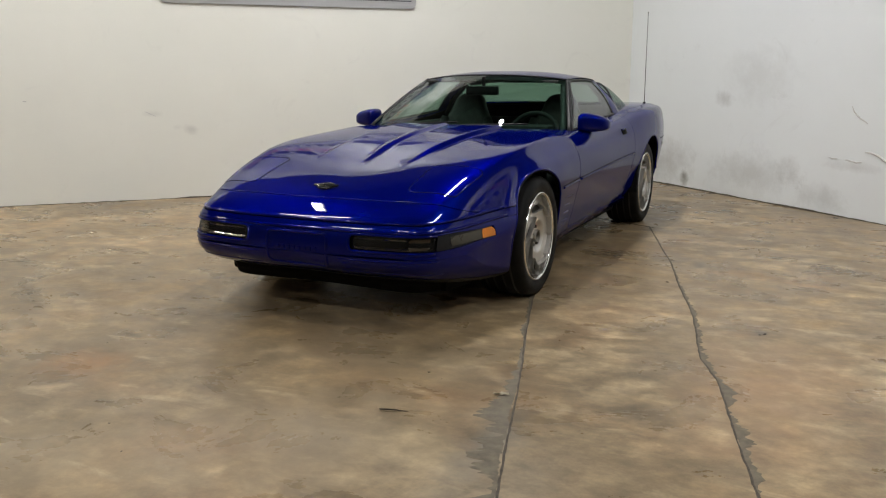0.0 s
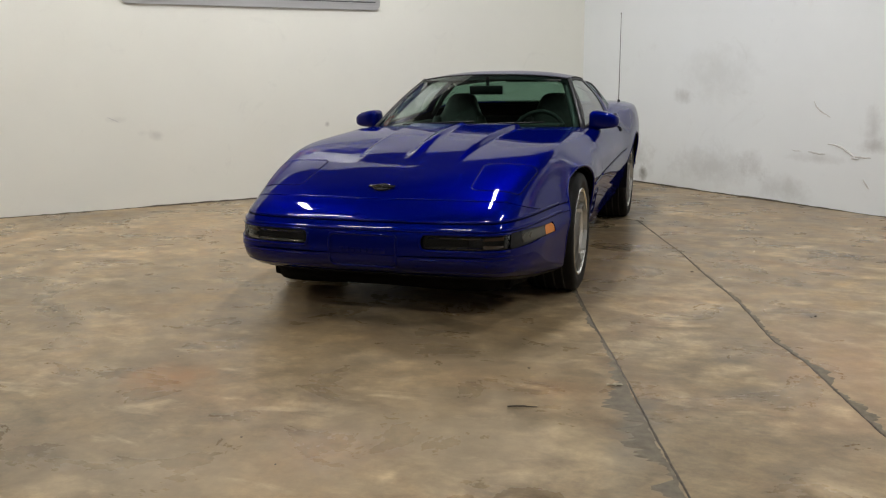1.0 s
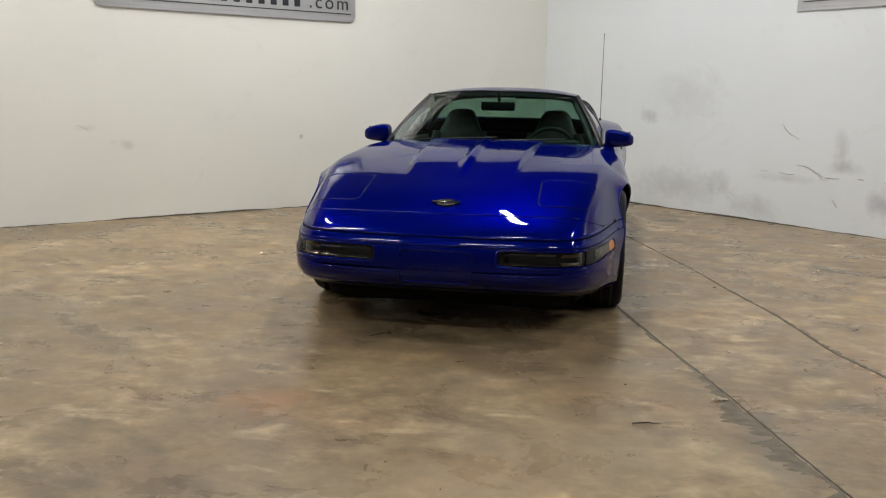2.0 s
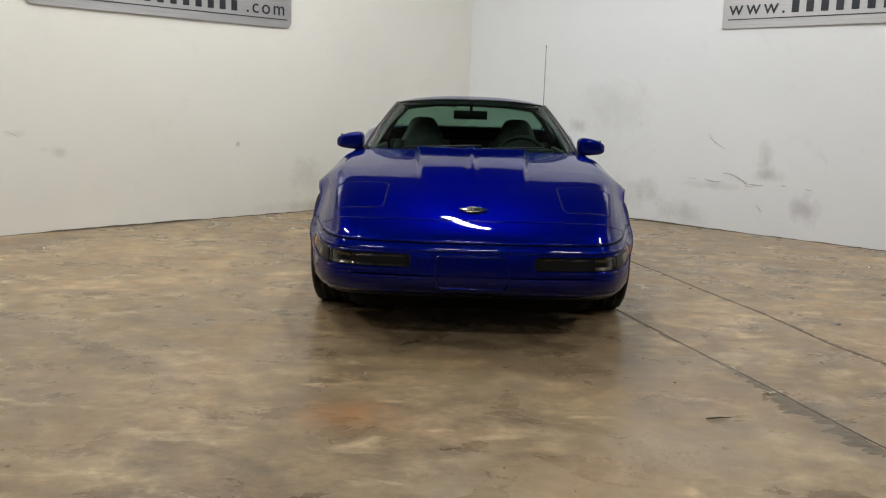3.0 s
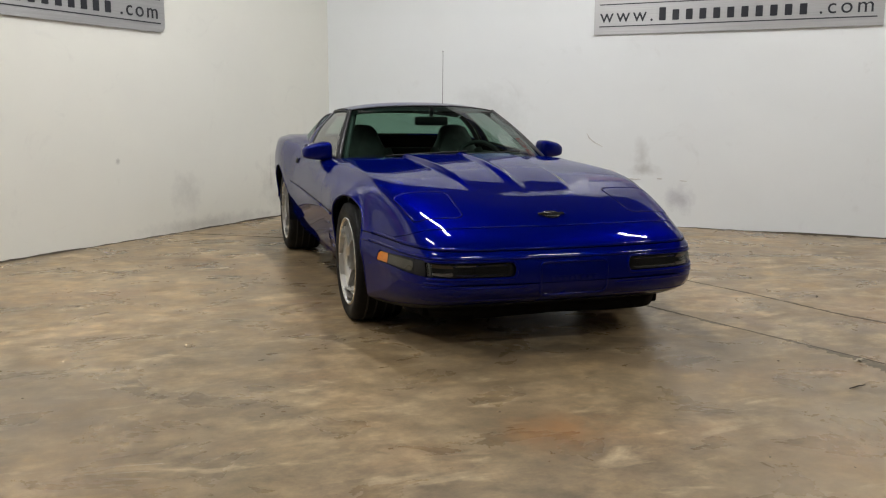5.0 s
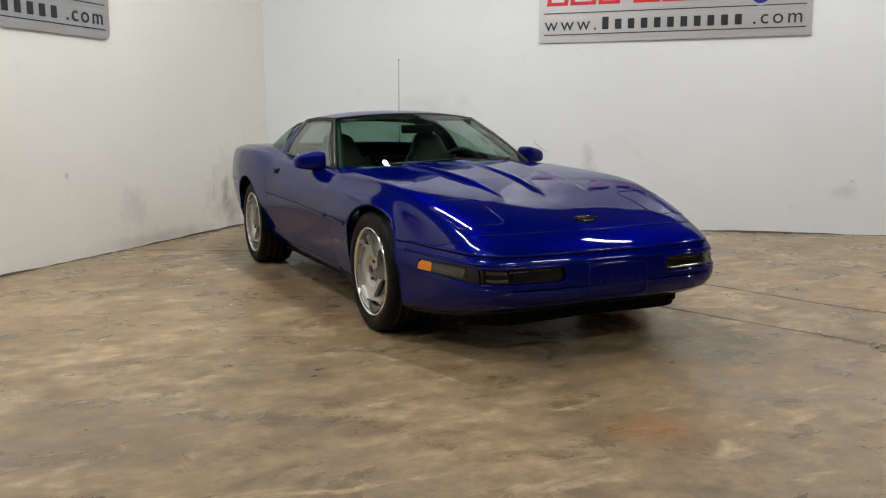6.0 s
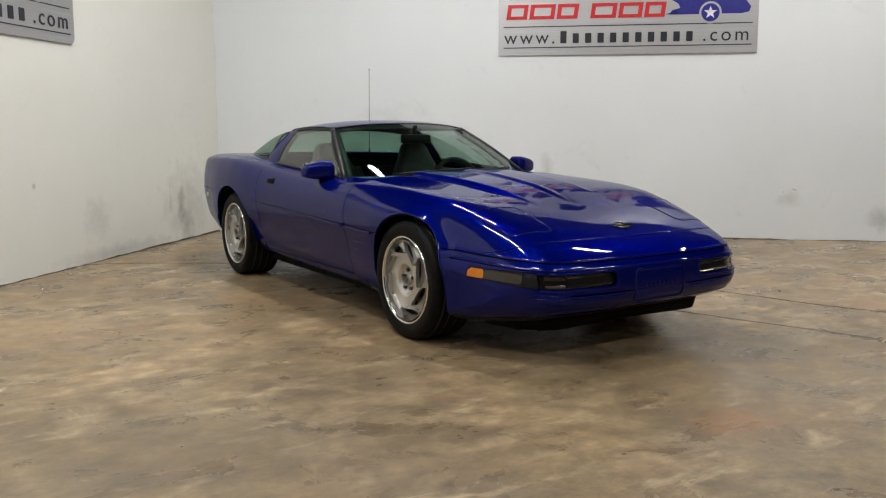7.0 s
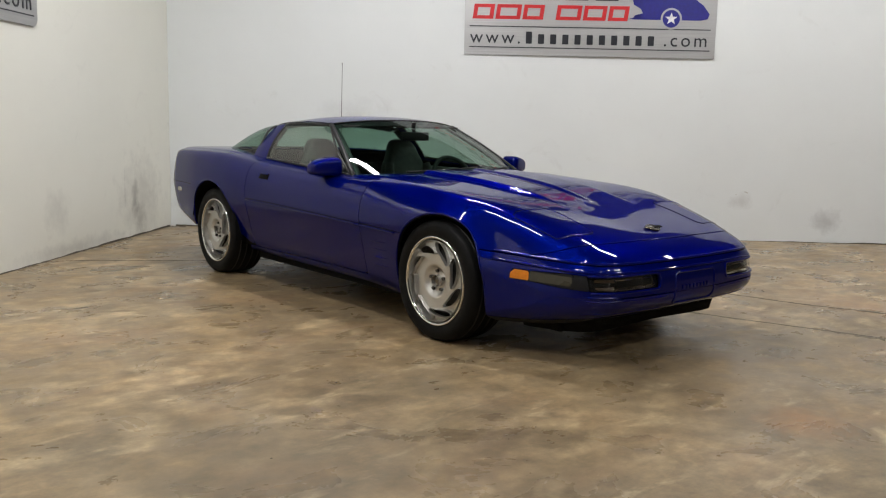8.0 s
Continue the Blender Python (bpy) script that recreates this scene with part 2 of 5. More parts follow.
def box(bm, lo, hi, m=None, bevel=0.0):
    r = bmesh.ops.create_cube(bm, size=1.0)
    vs = r["verts"]
    c = [(a + b) / 2 for a, b in zip(lo, hi)]
    s = [abs(b - a) for a, b in zip(lo, hi)]
    for v in vs:
        v.co = Vector((c[0] + v.co.x * s[0], c[1] + v.co.y * s[1], c[2] + v.co.z * s[2]))
    if bevel:
        es = list({e for v in vs for e in v.link_edges})
        r = bmesh.ops.bevel(bm, geom=es, offset=bevel, segments=2, profile=0.6, affect="EDGES")
        vs = list({v for f in r["faces"] for v in f.verts} | {v for v in vs if v.is_valid})
    if m is not None:
        bmesh.ops.transform(bm, matrix=m, verts=[v for v in vs if v.is_valid])
    return bm


def boxed(name, lo, hi, material, parent=None, label="", bevel=0.0, m=None):
    return part(name, box(bmesh.new(), lo, hi, m, bevel), material, parent, label, 35 if bevel else None)


def tube(pts, r, sides=8, flat=1.0, closed=False, up=(0, 0, 1)):
    """Vertices and faces of a round bar along points; flat squeezes it along its own normal."""
    pts = [Vector(p) for p in pts]
    n = len(pts)
    v, f = [], []
    for i, p in enumerate(pts):
        a = pts[(i - 1) % n] if closed or i > 0 else p
        b = pts[(i + 1) % n] if closed or i < n - 1 else p
        t = (b - a).normalized()
        s = t.cross(Vector(up))
        s = s.normalized() if s.length > 1e-4 else t.orthogonal().normalized()
        u = s.cross(t).normalized()
        rr = r[i] if isinstance(r, (list, tuple)) else r
        for k in range(sides):
            w = 2 * math.pi * k / sides
            v.append(p + s * (rr * math.cos(w)) + u * (rr * flat * math.sin(w)))
    m = n if closed else n - 1
    for i in range(m):
        j = (i + 1) % n
        for k in range(sides):
            l = (k + 1) % sides
            f.append((i * sides + k, i * sides + l, j * sides + l, j * sides + k))
    if not closed:
        f.append(tuple(range(sides))[::-1])
        f.append(tuple((n - 1) * sides + k for k in range(sides)))
    return v, f


def lathe(profile, seg=48, axis="x"):
    """Turns (radius, along) pairs round the x axis."""
    v, f = [], []
    n = len(profile)
    for k in range(seg):
        w = 2 * math.pi * k / seg
        for r, a in profile:
            v.append((a, r * math.cos(w), r * math.sin(w)))
    for k in range(seg):
        l = (k + 1) % seg
        for i in range(n - 1):
            f.append((k * n + i, k * n + i + 1, l * n + i + 1, l * n + i))
    return v, f


def grid_faces(rows, cols):
    return [(i * cols + j, i * cols + j + 1, (i + 1) * cols + j + 1, (i + 1) * cols + j) for i in range(rows - 1) for j in range(cols - 1)]


def smooth_interp(xs, ys):
    """Monotone cubic through the knots."""
    xs, ys = np.array(xs, float), np.array(ys, float)
    h = np.diff(xs)
    d = np.diff(ys) / h
    m = np.zeros(len(xs))
    for i in range(1, len(xs) - 1):
        if d[i - 1] * d[i] > 0:
            w1, w2 = 2 * h[i] + h[i - 1], h[i] + 2 * h[i - 1]
            m[i] = (w1 + w2) / (w1 / d[i - 1] + w2 / d[i])
    m[0], m[-1] = d[0], d[-1]

    def at(x):
        x = np.clip(np.asarray(x, float), xs[0], xs[-1])
        i = np.clip(np.searchsorted(xs, x) - 1, 0, len(xs) - 2)
        t = (x - xs[i]) / h[i]
        return (2 * t**3 - 3 * t**2 + 1) * ys[i] + (t**3 - 2 * t**2 + t) * h[i] * m[i] + (3 * t**2 - 2 * t**3) * ys[i + 1] + (t**3 - t**2) * h[i] * m[i + 1]

    return at


def clip(a, faces, keep):
    """The part of a surface where keep(a) >= 0. a: rows of vertex values, cut edges get interpolated rows."""
    fv = keep(a)
    rows, index, cutc, out = [], {}, {}, []

    def old(i):
        if i not in index:
            index[i] = len(rows)
            rows.append(a[i])
        return index[i]

    def cross(i, j):
        k = (min(i, j), max(i, j))
        if k not in cutc:
            t = fv[i] / (fv[i] - fv[j])
            cutc[k] = len(rows)
            rows.append(a[i] * (1 - t) + a[j] * t)
        return cutc[k]

    for q in faces:
        s = [fv[i] >= 0 for i in q]
        if all(s):
            out.append(tuple(old(i) for i in q))
        elif any(s):
            poly = []
            for k in range(len(q)):
                i, j = q[k], q[(k + 1) % len(q)]
                if s[k]:
                    poly.append(old(i))
                if s[k] != s[(k + 1) % len(q)]:
                    poly.append(cross(i, j))
            if len(poly) > 2:
                out.append(tuple(poly))
    return (np.array(rows) if rows else np.zeros((0, a.shape[1]))), out


def vertex_normals(v, faces):
    n = np.zeros_like(v)
    for q in faces:
        c = np.cross(v[q[2]] - v[q[0]], v[q[-1]] - v[q[1]])
        for i in q:
            n[i] += c
    return n / np.maximum(np.linalg.norm(n, axis=1, keepdims=True), 1e-9)


def rim_walls(a, faces, depth):
    """Adds walls that go depth inwards along the normals from the open edges of a clipped surface (columns 0-2 place, 3-5 normal)."""
    count = {}
    for q in faces:
        for k in range(len(q)):
            e = (q[k], q[(k + 1) % len(q)])
            key = (min(e), max(e))
            count[key] = None if key in count else e
    v, f, idx = [], [], {}
    for e in count.values():
        if e is None:
            continue
        for i in e:
            if i not in idx:
                idx[i] = len(v)
                v.append(a[i, :3])
                v.append(a[i, :3] - depth * a[i, 3:6])
        i, j = idx[e[0]], idx[e[1]]
        f.append((j, i, i + 1, j + 1))
    return v, f


# ---- room ----
CORNER = Vector((0.0, 5.27, 0.0))
D1 = Vector((math.cos(radians(226)), math.sin(radians(226)), 0))
D2 = Vector((math.cos(radians(-41.8)), math.sin(radians(-41.8)), 0))
LONG = 12.5


def wall_frame(start, along, inward):
    """A frame whose x runs along the wall and whose -y points into the room."""
    x = along.normalized()
    y = -inward.normalized()
    z = Vector((0, 0, 1))
    m = Matrix((x, y, z)).transposed().to_4x4()
    m.translation = start
    return m


N1 = Vector((-D1.y, D1.x, 0))
N1 = N1 if N1.dot(D2) > 0 else -N1
N2 = Vector((-D2.y, D2.x, 0))
N2 = N2 if N2.dot(D1) > 0 else -N2
FRAME1 = wall_frame(CORNER + D1 * LONG, -D1, N1)
FRAME2 = wall_frame(CORNER, D2, N2)

SCUFF = (0.30, 0.29, 0.27)
GRIME = (0.20, 0.19, 0.17)
# The creamy tone is warm lamp light put into the paint colour.
WALL_A = wall_paint("warm_lit_wall_paint", (0.765, 0.765, 0.70), [
    (LONG - 0.84, 0.35, 0.09, 0.20, GRIME, 0.65), (LONG - 0.74, 0.15, 0.16, 0.20, GRIME, 0.45), (LONG - 0.70, 0.35, 0.55, 0.50, SCUFF, 0.38), (LONG - 1.05, 0.45, 0.02, 0.20, GRIME, 0.25),
    (LONG - 2.25, 0.36, 0.22, 0.20, SCUFF, 0.30), (LONG - 4.9, 0.76, 0.09, 0.03, SCUFF, 0.22), (LONG - 4.69, 0.64, 0.06, 0.03, SCUFF, 0.15), (LONG - 3.0, 0.66, 0.03, 0.03, GRIME, 0.5), (LONG - 1.9, 0.05, 1.0, 0.08, SCUFF, 0.4), (LONG - 4.57, 0.62, 0.08, 0.05, SCUFF, 0.3)])
# The cooler white is the tint of the light here, put into the paint.
WALL_B = wall_paint("cool_lit_wall_paint", (0.75, 0.778, 0.782), [
    (3.47, 0.66, 0.09, 0.22, SCUFF, 0.35), (3.50, 0.53, 0.16, 0.07, SCUFF, 0.35), (3.83, 0.27, 0.17, 0.15, (0.33, 0.33, 0.38), 0.55), (3.0, 0.40, 0.30, 0.05, SCUFF, 0.3), (2.7, 0.12, 0.30, 0.14, SCUFF, 0.35),
    (5.80, 0.40, 0.14, 0.10, SCUFF, 0.30), (6.65, 0.22, 0.20, 0.14, (0.36, 0.36, 0.36), 0.55), (0.98, 0.11, 0.07, 0.10, GRIME, 0.85), (0.6, 0.25, 0.6, 0.3, SCUFF, 0.42), (1.5, 0.88, 0.16, 0.08, SCUFF, 0.38), (1.9, 0.25, 0.6, 0.2, SCUFF, 0.32), (2.35, 0.30, 0.14, 0.16, SCUFF, 0.3), (1.9, 1.1, 0.5, 0.3, SCUFF, 0.18)])


def wall(name, m, lo, hi, material, label, z0=0.0, z1=PAINTED):
    bm = bmesh.new()
    nx, nz = 50, 16
    grid = [[bm.verts.new((lo + (hi - lo) * i / nx, 0.0, z0 + (z1 - z0) * k / nz)) for k in range(nz + 1)] for i in range(nx + 1)]
    back = [[bm.verts.new((lo + (hi - lo) * i / nx, 0.25, z0 + (z1 - z0) * k / nz)) for k in (0, nz)] for i in (0, nx)]
    for i in range(nx):
        for k in range(nz):
            bm.faces.new((grid[i][k], grid[i + 1][k], grid[i + 1][k + 1], grid[i][k + 1]))
    bm.faces.new((back[0][0], back[0][1], back[1][1], back[1][0]))
    for g in (0, nx):
        b = back[0 if g == 0 else 1]
        bm.faces.new([grid[g][k] for k in range(nz + 1)] + [b[1], b[0]])
    bm.faces.new([grid[i][nz] for i in range(nx + 1)] + [back[1][1], back[0][1]])
    bm.faces.new([grid[i][0] for i in range(nx + 1)] + [back[1][0], back[0][0]])
    # slight waviness of the plaster
    for i, col in enumerate(grid):
        for v in col:
            v.co.y += 0.006 * noise.noise(Vector((v.co.x * 0.8, lo, v.co.z * 0.9)))
    bmesh.ops.recalc_face_normals(bm, faces=bm.faces)
    ob = part(name, bm, material)
    ob.matrix_world = m
    return tagged(ob, label, "wall", kind="structure")


wall("wall_west", FRAME1, -0.25, LONG + 0.05, WALL_A, "painted plaster wall tinted as under warm light, with grey scuffs and grime")
wall("wall_east", FRAME2, 0.0, LONG + 0.25, WALL_B, "white painted plaster wall tinted as under cool light, with cracks and grey scuffs")
# Unseen closing walls, made dark so the car reflects little from this end.
wall("wall_south", wall_frame(CORNER + D2 * LONG, D1, -D2), 0.0, LONG, WALLFAR, "plain grey wall closing the hall")
wall("wall_north", wall_frame(CORNER + D1 * LONG + D2 * LONG, -D2, -D1), 0.0, LONG, WALLFAR, "plain grey wall closing the hall")
# Unseen dark band, added so the walls' reflections in the car end sharply.
for side, start, along, inward, lo, hi in (("west", CORNER + D1 * LONG, -D1, N1, -0.25, LONG + 0.05), ("east", CORNER, D2, N2, 0.0, LONG + 0.25), ("south", CORNER + D2 * LONG, D1, -D2, 0.0, LONG), ("north", CORNER + D1 * LONG + D2 * LONG, -D2, -D1, 0.0, LONG)):
    wall("wall_upper_" + side, wall_frame(start, along, inward), lo, hi, DARKUPPER, "unseen dark upper wall, added to bound the reflections in the car", PAINTED, CEILING)


def wall_crack(m, pts, r, material=None):
    seg = []
    for (x0, z0), (x1, z1) in zip(pts, pts[1:]):
        seg += [(x0 + (x1 - x0) * k / 6, z0 + (z1 - z0) * k / 6) for k in range(6)]
    seg.append(pts[-1])
    line = [m @ Vector((x + 0.006 * noise.noise(Vector((x * 30, z * 30, 1))), 0.0, z + 0.008 * noise.noise(Vector((x * 25, z * 25, 5))))) for x, z in seg]
    v, f = tube(line, [r * (0.4 + 0.8 * math.sin(math.pi * (i + 0.5) / len(line))) for i in range(len(line))], 6)
    return tagged(mesh_part("wall_crack", v, f, material or CRACKGREY), "thin grey crack in the painted plaster", "crack", kind="structure")


for pts, r in (([(2.93, 0.86), (2.98, 0.80), (3.09, 0.74)], 0.0055), ([(3.09, 0.53), (3.21, 0.51), (3.33, 0.44), (3.47, 0.44)], 0.008), ([(2.91, 0.45), (3.07, 0.44)], 0.005), ([(2.75, 0.455), (2.84, 0.45)], 0.003),
               ([(3.42, 0.27), (3.48, 0.20)], 0.006), ([(3.62, 0.452), (3.67, 0.448)], 0.006), ([(3.83, 0.44), (3.90, 0.435)], 0.004), ([(5.82, 0.49), (5.86, 0.485)], 0.006), ([(5.735, 0.468), (5.745, 0.468)], 0.006)):
    wall_crack(FRAME2, pts, r)
wall_crack(FRAME2, [(3.30, 0.428), (3.37, 0.425)], 0.009, WHITEVINYL)
for pts, r in (([(LONG - 4.96, 0.78), (LONG - 4.86, 0.74)], 0.003), ([(LONG - 3.02, 0.675), (LONG - 2.995, 0.655)], 0.003), ([(LONG - 5.92, 0.88), (LONG - 5.89, 0.88)], 0.004)):
    wall_crack(FRAME1, pts, r)


def flat_square(name, z, thick, material, label, cat):
    c = [CORNER - (D1 + D2) * 0.2, CORNER + D1 * (LONG + 0.2) - D2 * 0.2, CORNER + (D1 + D2) * (LONG + 0.2), CORNER + D2 * (LONG + 0.2) - D1 * 0.2]
    bm = bmesh.new()
    top = [bm.verts.new((p.x, p.y, z)) for p in c]
    low = [bm.verts.new((p.x, p.y, z - thick)) for p in c]
    bm.faces.new(top)
    bm.faces.new(low[::-1])
    for i in range(4):
        bm.faces.new((top[i], low[i], low[(i + 1) % 4], top[(i + 1) % 4]))
    bmesh.ops.recalc_face_normals(bm, faces=bm.faces)
    return tagged(part(name, bm, material), label, cat, kind="structure")


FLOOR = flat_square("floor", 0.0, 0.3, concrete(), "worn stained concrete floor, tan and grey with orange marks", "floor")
flat_square("ceiling", CEILING + 0.25, 0.25, CEIL, "plain dark ceiling over the hall", "ceiling")


def joint(name, knots, width, seed, label):
    """A low ragged bead of old filler along a crack in the floor."""
    rnd = random.Random(seed)
    pts = []
    for (x0, y0), (x1, y1) in zip(knots, knots[1:]):
        n = max(2, int(math.hypot(x1 - x0, y1 - y0) / 0.035))
        pts += [(x0 + (x1 - x0) * i / n, y0 + (y1 - y0) * i / n) for i in range(n)]
    pts.append(knots[-1])
    v, f = [], []
    drift = 0.0
    for i, (x, y) in enumerate(pts):
        a, b = pts[max(0, i - 1)], pts[min(len(pts) - 1, i + 1)]
        t = Vector((b[0] - a[0], b[1] - a[1], 0)).normalized()
        s = Vector((-t.y, t.x, 0))
        drift = drift * 0.9 + rnd.uniform(-0.0018, 0.0018)
        w0, w1 = (width * rnd.uniform(0.4, 1.3) for _ in range(2))
        c = Vector((x, y, 0)) + s * drift
        v += [c - s * w0 + Vector((0, 0, -0.002)), c - s * w0 * 0.5 + Vector((0, 0, 0.0022)), c + s * w1 * 0.5 + Vector((0, 0, 0.0022)), c + s * w1 + Vector((0, 0, -0.002))]
        if i:
            k = 4 * i
            f += [(k - 4 + j, k + j, k + j + 1, k - 3 + j) for j in range(3)]
    f = [q[::-1] for q in f]
    return mesh_part(name, v, f, JOINT, FLOOR, label)


def mortar(knots, widths, side, seed):
    """A ragged flat smear of grey mortar along one side of a crack."""
    rnd = random.Random(seed)
    v, f = [], []
    n_all = 0
    for k, ((x0, y0), (x1, y1)) in enumerate(zip(knots, knots[1:])):
        n = max(2, int(math.hypot(x1 - x0, y1 - y0) / 0.011))
        t = Vector((x1 - x0, y1 - y0, 0)).normalized()
        s = Vector((-t.y, t.x, 0)) * side
        for i in range(n + (k == len(knots) - 2)):
            w = widths[k] + (widths[k + 1] - widths[k]) * i / n
            w *= max(0.1, 0.6 + 0.8 * noise.noise(Vector((n_all * 0.06, seed, 0))) + 0.55 * noise.noise(Vector((n_all * 0.23, seed, 3))) + rnd.uniform(-0.2, 0.2))
            p = Vector((x0 + (x1 - x0) * i / n, y0 + (y1 - y0) * i / n, 0))
            v += [p - s * 0.006 + Vector((0, 0, -0.001)), p + s * 0.3 * w + Vector((0, 0, 0.0016)), p + s * w * 0.8 + Vector((0, 0, 0.0014)), p + s * w + Vector((0, 0, -0.001))]
            if n_all:
                q = 4 * n_all
                f += [(q - 4 + j, q + j, q + j + 1, q - 3 + j) if side < 0 else (q - 4 + j, q - 3 + j, q + j + 1, q + j) for j in range(3)]
            n_all += 1
    f = [q[::-1] for q in f]
    return mesh_part("mortar_smear", v, f, MORTAR, FLOOR, "grey mortar smear along a crack")


CRACK_A = [(0.90, 2.25), (1.285, 1.05), (1.45, 0.45), (1.60, -0.07), (1.73, -0.69), (1.82, -0.90), (1.91, -1.25), (2.05, -1.78), (2.35, -2.9), (2.9, -5.2)]
CRACK_B = [(0.35, 1.6), (0.83, -0.13), (0.97, -0.6), (1.10, -1.0), (1.26, -1.55), (1.42, -2.1), (1.75, -3.2), (2.2, -5.0)]
joint("floor_joint", CRACK_A, 0.0055, 1, "dark crack in the concrete")
mortar(CRACK_A, [0.008, 0.012, 0.018, 0.03, 0.045, 0.05, 0.05, 0.045, 0.04, 0.04], 1, 1)
joint("floor_joint", CRACK_B, 0.0055, 2, "dark crack in the concrete")
mortar(CRACK_B, [0.006, 0.03, 0.03, 0.022, 0.135, 0.11, 0.07, 0.04], -1, 2)
joint("floor_joint", [(0.95, 2.20), (0.2, 2.58), (-0.70, 2.95), (-1.15, 3.25), (-1.55, 3.50)], 0.010, 3, "dark crack in the concrete behind the car")


def wall_gap(m, spans, seed):
    """Ragged dark gap where the plaster stops above the floor."""
    rnd = random.Random(seed)
    for a, b in spans:
        n = int((b - a) / 0.06)
        v, f = [], []
        h = 0.012
        for i in range(n + 1):
            h = min(0.013, max(0.002, h + rnd.uniform(-0.004, 0.004)))
            x = a + (b - a) * i / n
            v += [m @ Vector((x, -0.009, -0.001)), m @ Vector((x, -0.008, h)), m @ Vector((x, 0.006, h + 0.002))]
            if i:
                k = 3 * i
                f += [(k - 3, k, k + 1, k - 2), (k - 2, k + 1, k + 2, k - 1)]
        tagged(mesh_part("wall_base_gap", v, f, JOINT), "dark ragged gap along the foot of the wall", "gap", kind="structure")


wall_gap(FRAME1, [(LONG - 9.0, LONG - 0.05)], 5)
wall_gap(FRAME2, [(0.05, 9.0)], 6)


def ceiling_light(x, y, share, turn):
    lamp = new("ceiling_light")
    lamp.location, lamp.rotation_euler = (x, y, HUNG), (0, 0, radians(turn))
    tagged(lamp, "white enamel batten fitting with two lit tubes, out of view", "ceiling light", "hall lights")
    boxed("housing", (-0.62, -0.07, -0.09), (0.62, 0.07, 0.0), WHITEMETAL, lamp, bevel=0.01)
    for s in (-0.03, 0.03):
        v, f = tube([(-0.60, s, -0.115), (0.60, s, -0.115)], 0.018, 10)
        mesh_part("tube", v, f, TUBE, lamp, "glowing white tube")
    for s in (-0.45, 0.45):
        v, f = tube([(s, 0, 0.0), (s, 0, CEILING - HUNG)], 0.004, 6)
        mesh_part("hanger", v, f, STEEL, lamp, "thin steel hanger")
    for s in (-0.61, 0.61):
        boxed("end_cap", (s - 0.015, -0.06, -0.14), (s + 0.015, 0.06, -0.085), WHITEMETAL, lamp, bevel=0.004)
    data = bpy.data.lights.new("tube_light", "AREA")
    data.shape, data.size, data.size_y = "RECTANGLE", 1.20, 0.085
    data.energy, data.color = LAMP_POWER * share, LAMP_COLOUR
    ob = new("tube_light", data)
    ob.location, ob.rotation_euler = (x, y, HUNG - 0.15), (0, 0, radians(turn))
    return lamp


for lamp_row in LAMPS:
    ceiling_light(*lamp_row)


# ---- signs ----
def rounded_outline(w, h, r, steps=6):
    pts = []
    for cx, cz, a0 in ((w - r, r, -90), (w - r, h - r, 0), (r, h - r, 90), (r, r, 180)):
        for i in range(steps + 1):
            a = radians(a0 + 90 * i / steps)
            pts.append((cx + r * math.cos(a), cz + r * math.sin(a)))
    return pts


def plate(pts, y0, y1):
    bm = bmesh.new()
    a = [bm.verts.new((x, y0, z)) for x, z in pts]
    b = [bm.verts.new((x, y1, z)) for x, z in pts]
    bm.faces.new(a)
    bm.faces.new(b[::-1])
    for i in range(len(pts)):
        j = (i + 1) % len(pts)
        bm.faces.new((a[i], b[i], b[j], a[j]))
    bmesh.ops.recalc_face_normals(bm, faces=bm.faces)
    return bm


def lettering(text, size, x, z, spacing, material, parent, name):
    cu = bpy.data.curves.new(name, "FONT")
    cu.body, cu.size, cu.extrude, cu.space_character = text, size, 0.0015, spacing
    tmp = bpy.data.objects.new(name, cu)
    me = bpy.data.meshes.new_from_object(tmp)
    bpy.data.objects.remove(tmp)
    for v in me.vertices:
        v.co = Vector((x + v.co.x, -0.0065 - v.co.z, z + v.co.y))
    me.materials.append(material)
    ob = new(name, me)
    ob.parent = parent
    return max(v.co.x for v in me.vertices)


